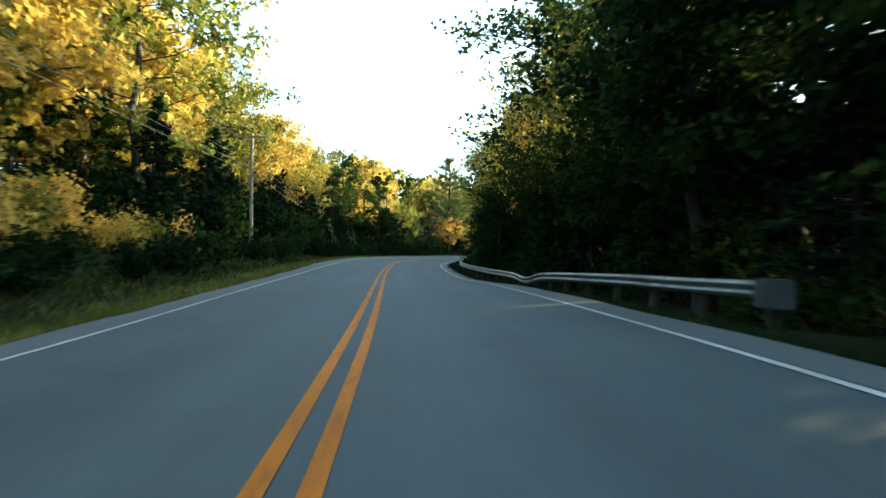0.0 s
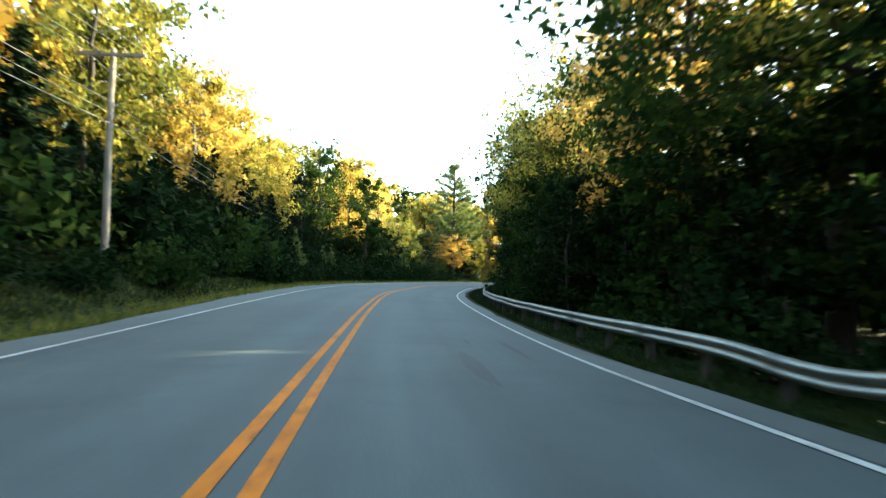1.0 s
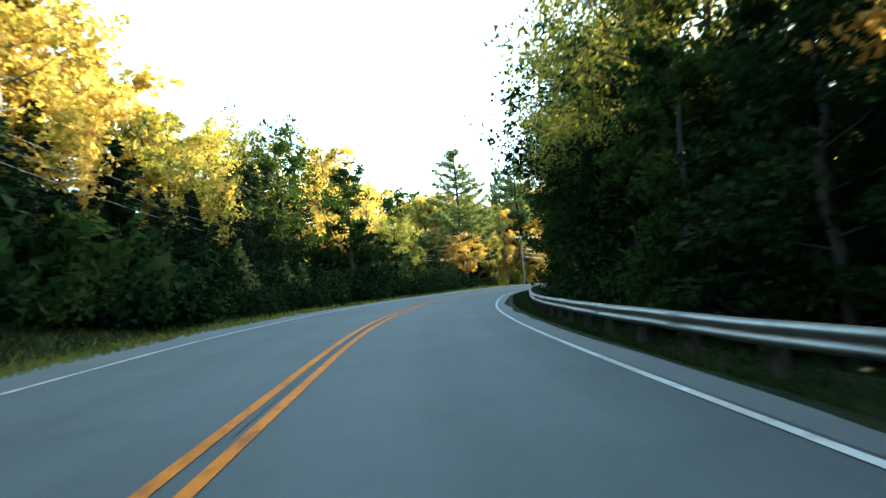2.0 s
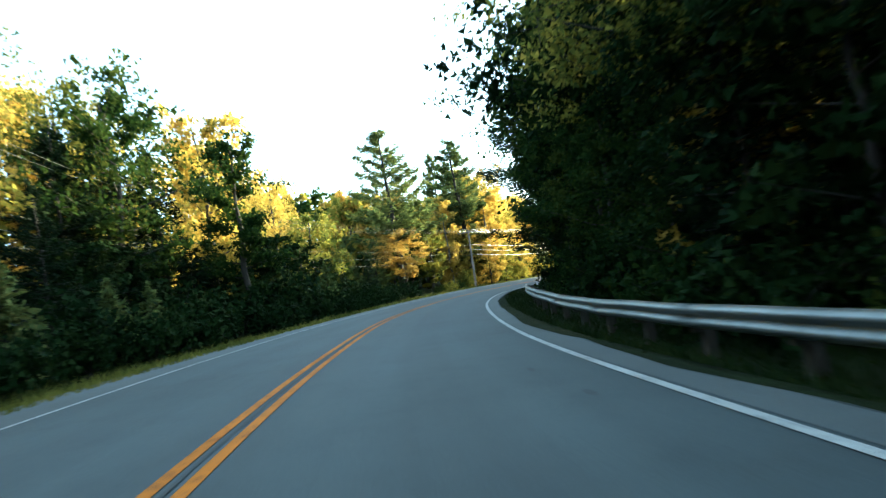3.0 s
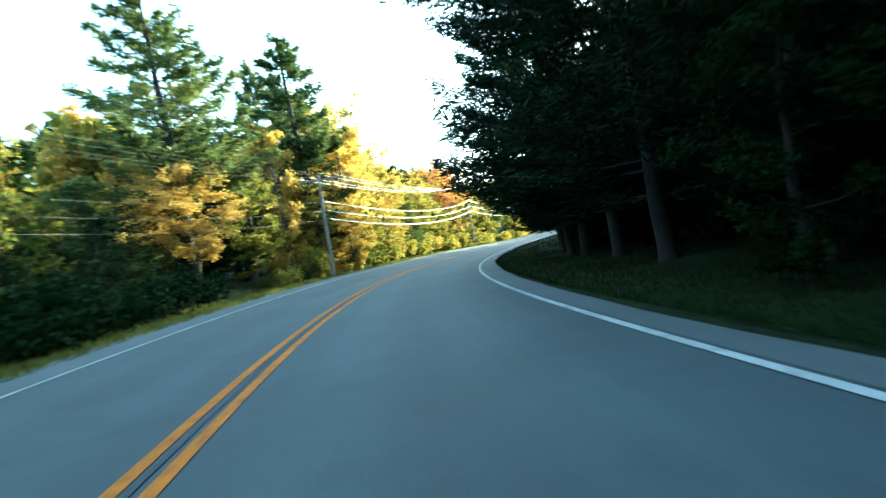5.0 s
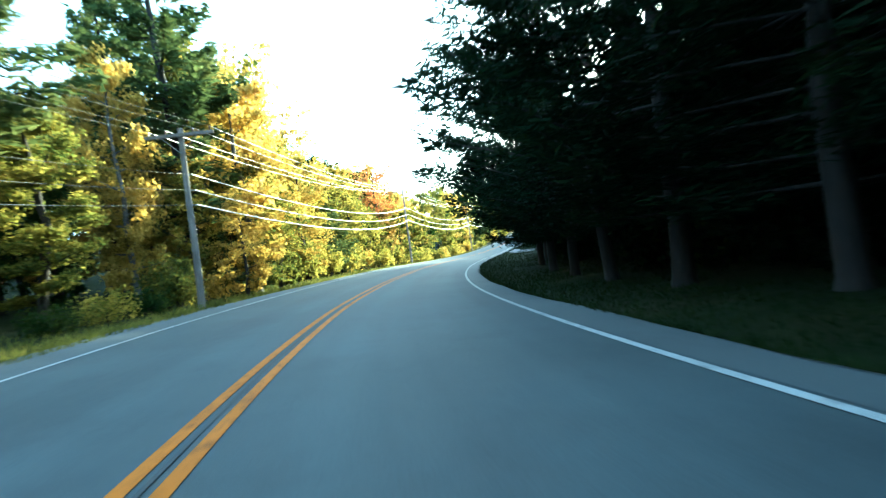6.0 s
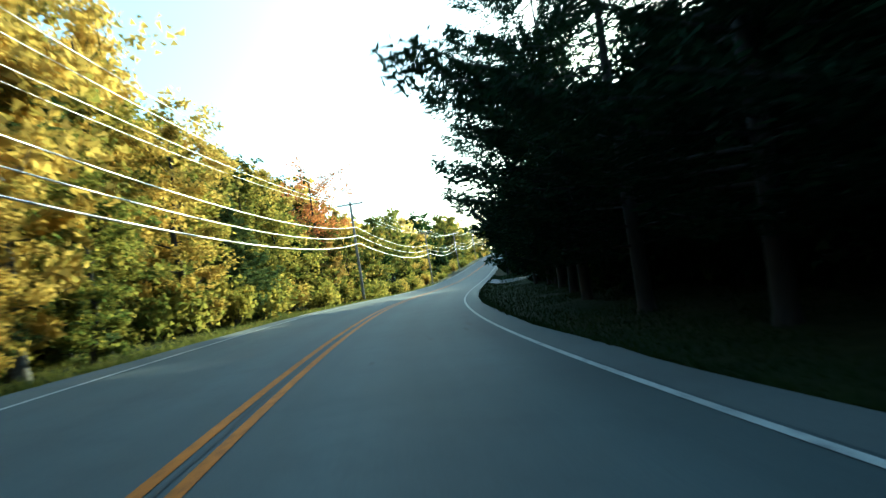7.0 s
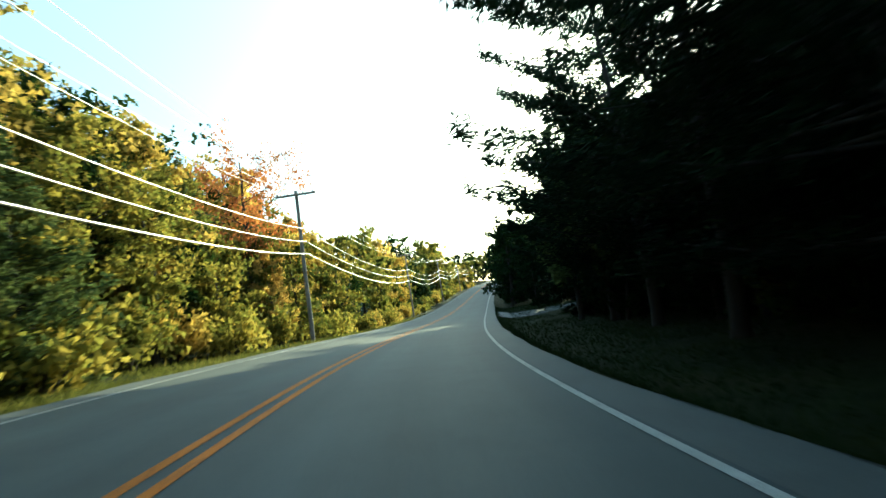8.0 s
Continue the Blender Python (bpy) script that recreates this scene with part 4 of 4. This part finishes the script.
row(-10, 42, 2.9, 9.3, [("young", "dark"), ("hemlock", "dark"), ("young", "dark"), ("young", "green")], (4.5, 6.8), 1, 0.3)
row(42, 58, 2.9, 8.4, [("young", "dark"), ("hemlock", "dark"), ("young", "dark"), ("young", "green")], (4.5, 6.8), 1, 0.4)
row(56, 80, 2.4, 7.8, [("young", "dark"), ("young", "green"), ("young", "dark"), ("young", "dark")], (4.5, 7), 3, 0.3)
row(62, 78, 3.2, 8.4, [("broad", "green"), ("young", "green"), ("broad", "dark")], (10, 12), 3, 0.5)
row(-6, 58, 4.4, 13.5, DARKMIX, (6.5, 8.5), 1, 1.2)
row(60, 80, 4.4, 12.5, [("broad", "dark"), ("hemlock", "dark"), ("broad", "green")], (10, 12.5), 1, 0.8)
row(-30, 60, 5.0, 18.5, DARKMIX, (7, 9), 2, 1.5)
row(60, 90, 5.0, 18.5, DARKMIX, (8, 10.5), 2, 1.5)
row(-30, 76, 5.5, 25, DARKMIX, (8, 10), 2, 2)
row(76, 115, 5.5, 25, DARKMIX, (12, 15), 2, 2)
row(165, 200, 5.5, 25, DARKMIX, (12, 15), 2, 2)
row(-20, 120, 6.5, 34, DARKMIX, (9, 11), 2, 2.5)
row(0, 130, 8, 46, DARKMIX, (9, 12), 2, 3)
row(160, 240, 8, 46, DARKMIX, (11, 14), 2, 3)
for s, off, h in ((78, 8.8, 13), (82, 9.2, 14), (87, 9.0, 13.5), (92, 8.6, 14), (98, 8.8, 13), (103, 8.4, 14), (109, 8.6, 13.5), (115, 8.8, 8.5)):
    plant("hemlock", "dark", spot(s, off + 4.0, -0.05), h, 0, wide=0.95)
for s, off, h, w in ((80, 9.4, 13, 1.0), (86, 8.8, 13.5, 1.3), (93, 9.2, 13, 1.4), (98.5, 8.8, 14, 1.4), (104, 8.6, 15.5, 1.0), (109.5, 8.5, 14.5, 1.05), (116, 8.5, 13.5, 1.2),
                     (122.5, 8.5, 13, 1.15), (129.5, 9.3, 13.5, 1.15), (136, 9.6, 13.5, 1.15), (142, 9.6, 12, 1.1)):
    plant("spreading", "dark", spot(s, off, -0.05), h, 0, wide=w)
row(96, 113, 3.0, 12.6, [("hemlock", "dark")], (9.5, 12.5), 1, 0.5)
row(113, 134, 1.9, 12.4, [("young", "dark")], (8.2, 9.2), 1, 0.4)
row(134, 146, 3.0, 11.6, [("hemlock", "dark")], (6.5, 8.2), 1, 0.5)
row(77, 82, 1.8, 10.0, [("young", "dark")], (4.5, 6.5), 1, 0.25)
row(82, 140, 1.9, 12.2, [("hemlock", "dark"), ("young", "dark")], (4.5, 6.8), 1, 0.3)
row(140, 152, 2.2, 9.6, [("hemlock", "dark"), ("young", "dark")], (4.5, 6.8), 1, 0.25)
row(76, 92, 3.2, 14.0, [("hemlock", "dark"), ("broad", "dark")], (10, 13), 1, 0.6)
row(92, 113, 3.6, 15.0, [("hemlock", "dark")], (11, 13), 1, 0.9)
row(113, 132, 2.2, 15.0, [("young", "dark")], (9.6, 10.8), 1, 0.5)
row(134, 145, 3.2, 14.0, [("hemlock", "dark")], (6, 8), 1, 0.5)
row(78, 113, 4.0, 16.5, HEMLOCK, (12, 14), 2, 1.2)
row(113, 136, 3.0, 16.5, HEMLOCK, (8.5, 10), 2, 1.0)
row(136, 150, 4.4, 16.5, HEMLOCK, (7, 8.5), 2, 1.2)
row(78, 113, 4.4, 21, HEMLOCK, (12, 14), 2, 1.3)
row(141, 152, 3.8, 8.6, HEMLOCK, (8, 10), 1, 0.5)
row(163, 169, 2.6, 8.2, [("young", "dark"), ("hemlock", "dark")], (4.5, 6), 1, 0.4)
row(172, 184, 3.0, 7.0, [("young", "dark"), ("hemlock", "dark"), ("young", "green")], (7, 9), 1, 0.4)
row(144, 190, 3.0, 23, [("young", "dark"), ("hemlock", "dark")], (9, 12), 1, 0.8)
row(178, 186, 3.0, 12.5, [("young", "dark"), ("hemlock", "dark")], (8, 10), 1, 0.6)
# Added deep in the wood to keep the sun off the road.
row(166, 188, 3.0, 21, [("hemlock", "dark")], (14, 16), 1, 0.6)
row(184, 235, 3.0, 8.2, [("young", "dark"), ("hemlock", "dark"), ("young", "green"), ("broad", "dark")], (8, 10.5), 1, 0.3)
row(235, 300, 3.0, 7.2, [("young", "dark"), ("hemlock", "dark"), ("young", "green"), ("broad", "dark")], (8, 10.5), 2, 0.7)
# Trees added round and behind the driveway to shape the road's shadow.
row(162, 168.5, 1.5, 13.8, [("young", "dark")], (12.4, 13.2), 1, 0.3)
row(150, 172, 2.0, 22.5, [("young", "dark")], (14.5, 16), 1, 0.5)
for s, off, h in ((150.5, 11.5, 10.5), (152, 15, 12), (164, 11, 10), (164.5, 16, 12.5)):
    plant("young", "dark", spot(s, off, -0.05), h, 1, wide=1.3)
row(142, 166, 4.6, 13.5, DARKMIX, (9, 11), 1, 1.0, lambda a, b: 151 < a < 164)
row(143, 152, 2.4, 10.5, [("young", "dark"), ("hemlock", "dark")], (5, 8), 1, 0.5)
row(186, 300, 4.6, 13.5, DARKMIX, (9, 12), 2, 1.0)
DARKSHRUB = [("bush", "dark"), ("bush", "dark"), ("bush", "green")]
row(-20, 44, 2.2, 8.6, DARKSHRUB, (1.2, 2.4), 1, 0.3)
row(44, 76, 2.2, 7.4, DARKSHRUB, (1.2, 2.2), 0, 0.3)
plant("bush", "gold", spot(9.8, 8.9, -0.03), 1.0, 1)
# A sunlit grass tuft, built as a tiny bush with the sun in its gold.
plant("bush", "gold", spot(8.2, 5.1, -0.03), 0.24, 1)
row(78, 150, 2.6, 12.4, DARKSHRUB, (1.4, 3.2), 1, 0.8)
row(-25, 180, 3.0, 22, SHRUB, (3, 5.5), 2, 1.6)


def far_woods():
    """The trees deep in the woods, which nobody could count, as one mesh."""
    mats, vs, fs, ms, at = [], [], [], [], 0
    for trunk, crown, m in FAR_TREES:
        mm = np.array(m)
        for me in (trunk, crown):
            if me.materials[0] not in mats:
                mats.append(me.materials[0])
            co = np.empty(len(me.vertices) * 3, np.float32)
            me.vertices.foreach_get("co", co)
            idx = np.empty(len(me.loops), np.int32)
            me.loops.foreach_get("vertex_index", idx)
            f = idx.reshape(len(me.polygons), -1)
            if f.shape[1] == 4:
                f = np.concatenate([f[:, [0, 1, 2]], f[:, [0, 2, 3]]])
            vs.append(co.reshape(-1, 3) @ mm[:3, :3].T + mm[:3, 3])
            fs.append(f + at)
            ms.append(np.full(len(f), mats.index(me.materials[0]), np.int32))
            at += len(me.vertices)
    me = mesh_from("far_woods", np.concatenate(vs), np.concatenate(fs), mats[0])
    for extra in mats[1:]:
        me.materials.append(extra)
    me.polygons.foreach_set("material_index", np.concatenate(ms))
    return me


# trees that close the view where the road goes over the rise
for k in range(16):
    plant("broad", ("green", "olive", "dark", "dark")[k % 4], spot(345 + (k * 7) % 24, -26 + k * 3.6, -0.05), 11 + (k * 5) % 4, 2)
for k in range(12):
    plant("young", ("dark", "olive", "dark", "green")[k % 4], spot(372 + (k * 5) % 8, -16 + k * 2.9, -0.05), 9 + (k * 5) % 4, 2)
tagged(new("far_woods", far_woods()), "dense far autumn woods behind the roadside trees", "woods", kind="stuff")


# ---- verge grass ----
def verge(name, s0, s1, o0, o1, count, length, seed, label, mat):
    rng = np.random.default_rng(seed)
    c = []
    for _ in range(count):
        s, u = rng.uniform(s0, s1), rng.random() ** 1.3
        o = o0 + (o1 - o0) * u
        c.append(tuple(spot(s, o, 0.0)))
    c = np.array(c)
    ways = rng.normal(0, 0.45, (count, 3)) + [0, 0, 1]
    ways /= np.linalg.norm(ways, axis=1, keepdims=True)
    ln = length * rng.uniform(0.6, 1.5, count)[:, None]
    side = np.cross(ways, rng.normal(size=(count, 3)))
    side *= 0.016 / np.linalg.norm(side, axis=1, keepdims=True)
    bend = rng.normal(0, 0.25, (count, 3)) * [1, 1, 0]
    v = np.stack([c - side, c + side, c + (ways + bend) * ln], 1).reshape(-1, 3)
    return tagged(new(name, mesh_from(name, v, np.arange(3 * count).reshape(-1, 3), mat)), label, "grass", kind="stuff")


verge("grass_bank", -5, 62, -6.5, -13.5, 16000, 0.3, 4, "tall dull green grass on the shaded bank", SHADED_GRASS)
verge("grass_left", 0, 190, -4.6, -8.6, 42000, 0.2, 1, "tall uncut autumn grass on the roadside verge", GRASS)
verge("grass_right", 0, 75, 4.4, 7.5, 18000, 0.14, 2, "short shade-darkened grass under the guardrail", SHADED_GRASS)
verge("lawn_right", 72, 170, 4.4, 13.0, 42000, 0.11, 3, "mown shade-darkened green grass beside the road", SHADED_GRASS)
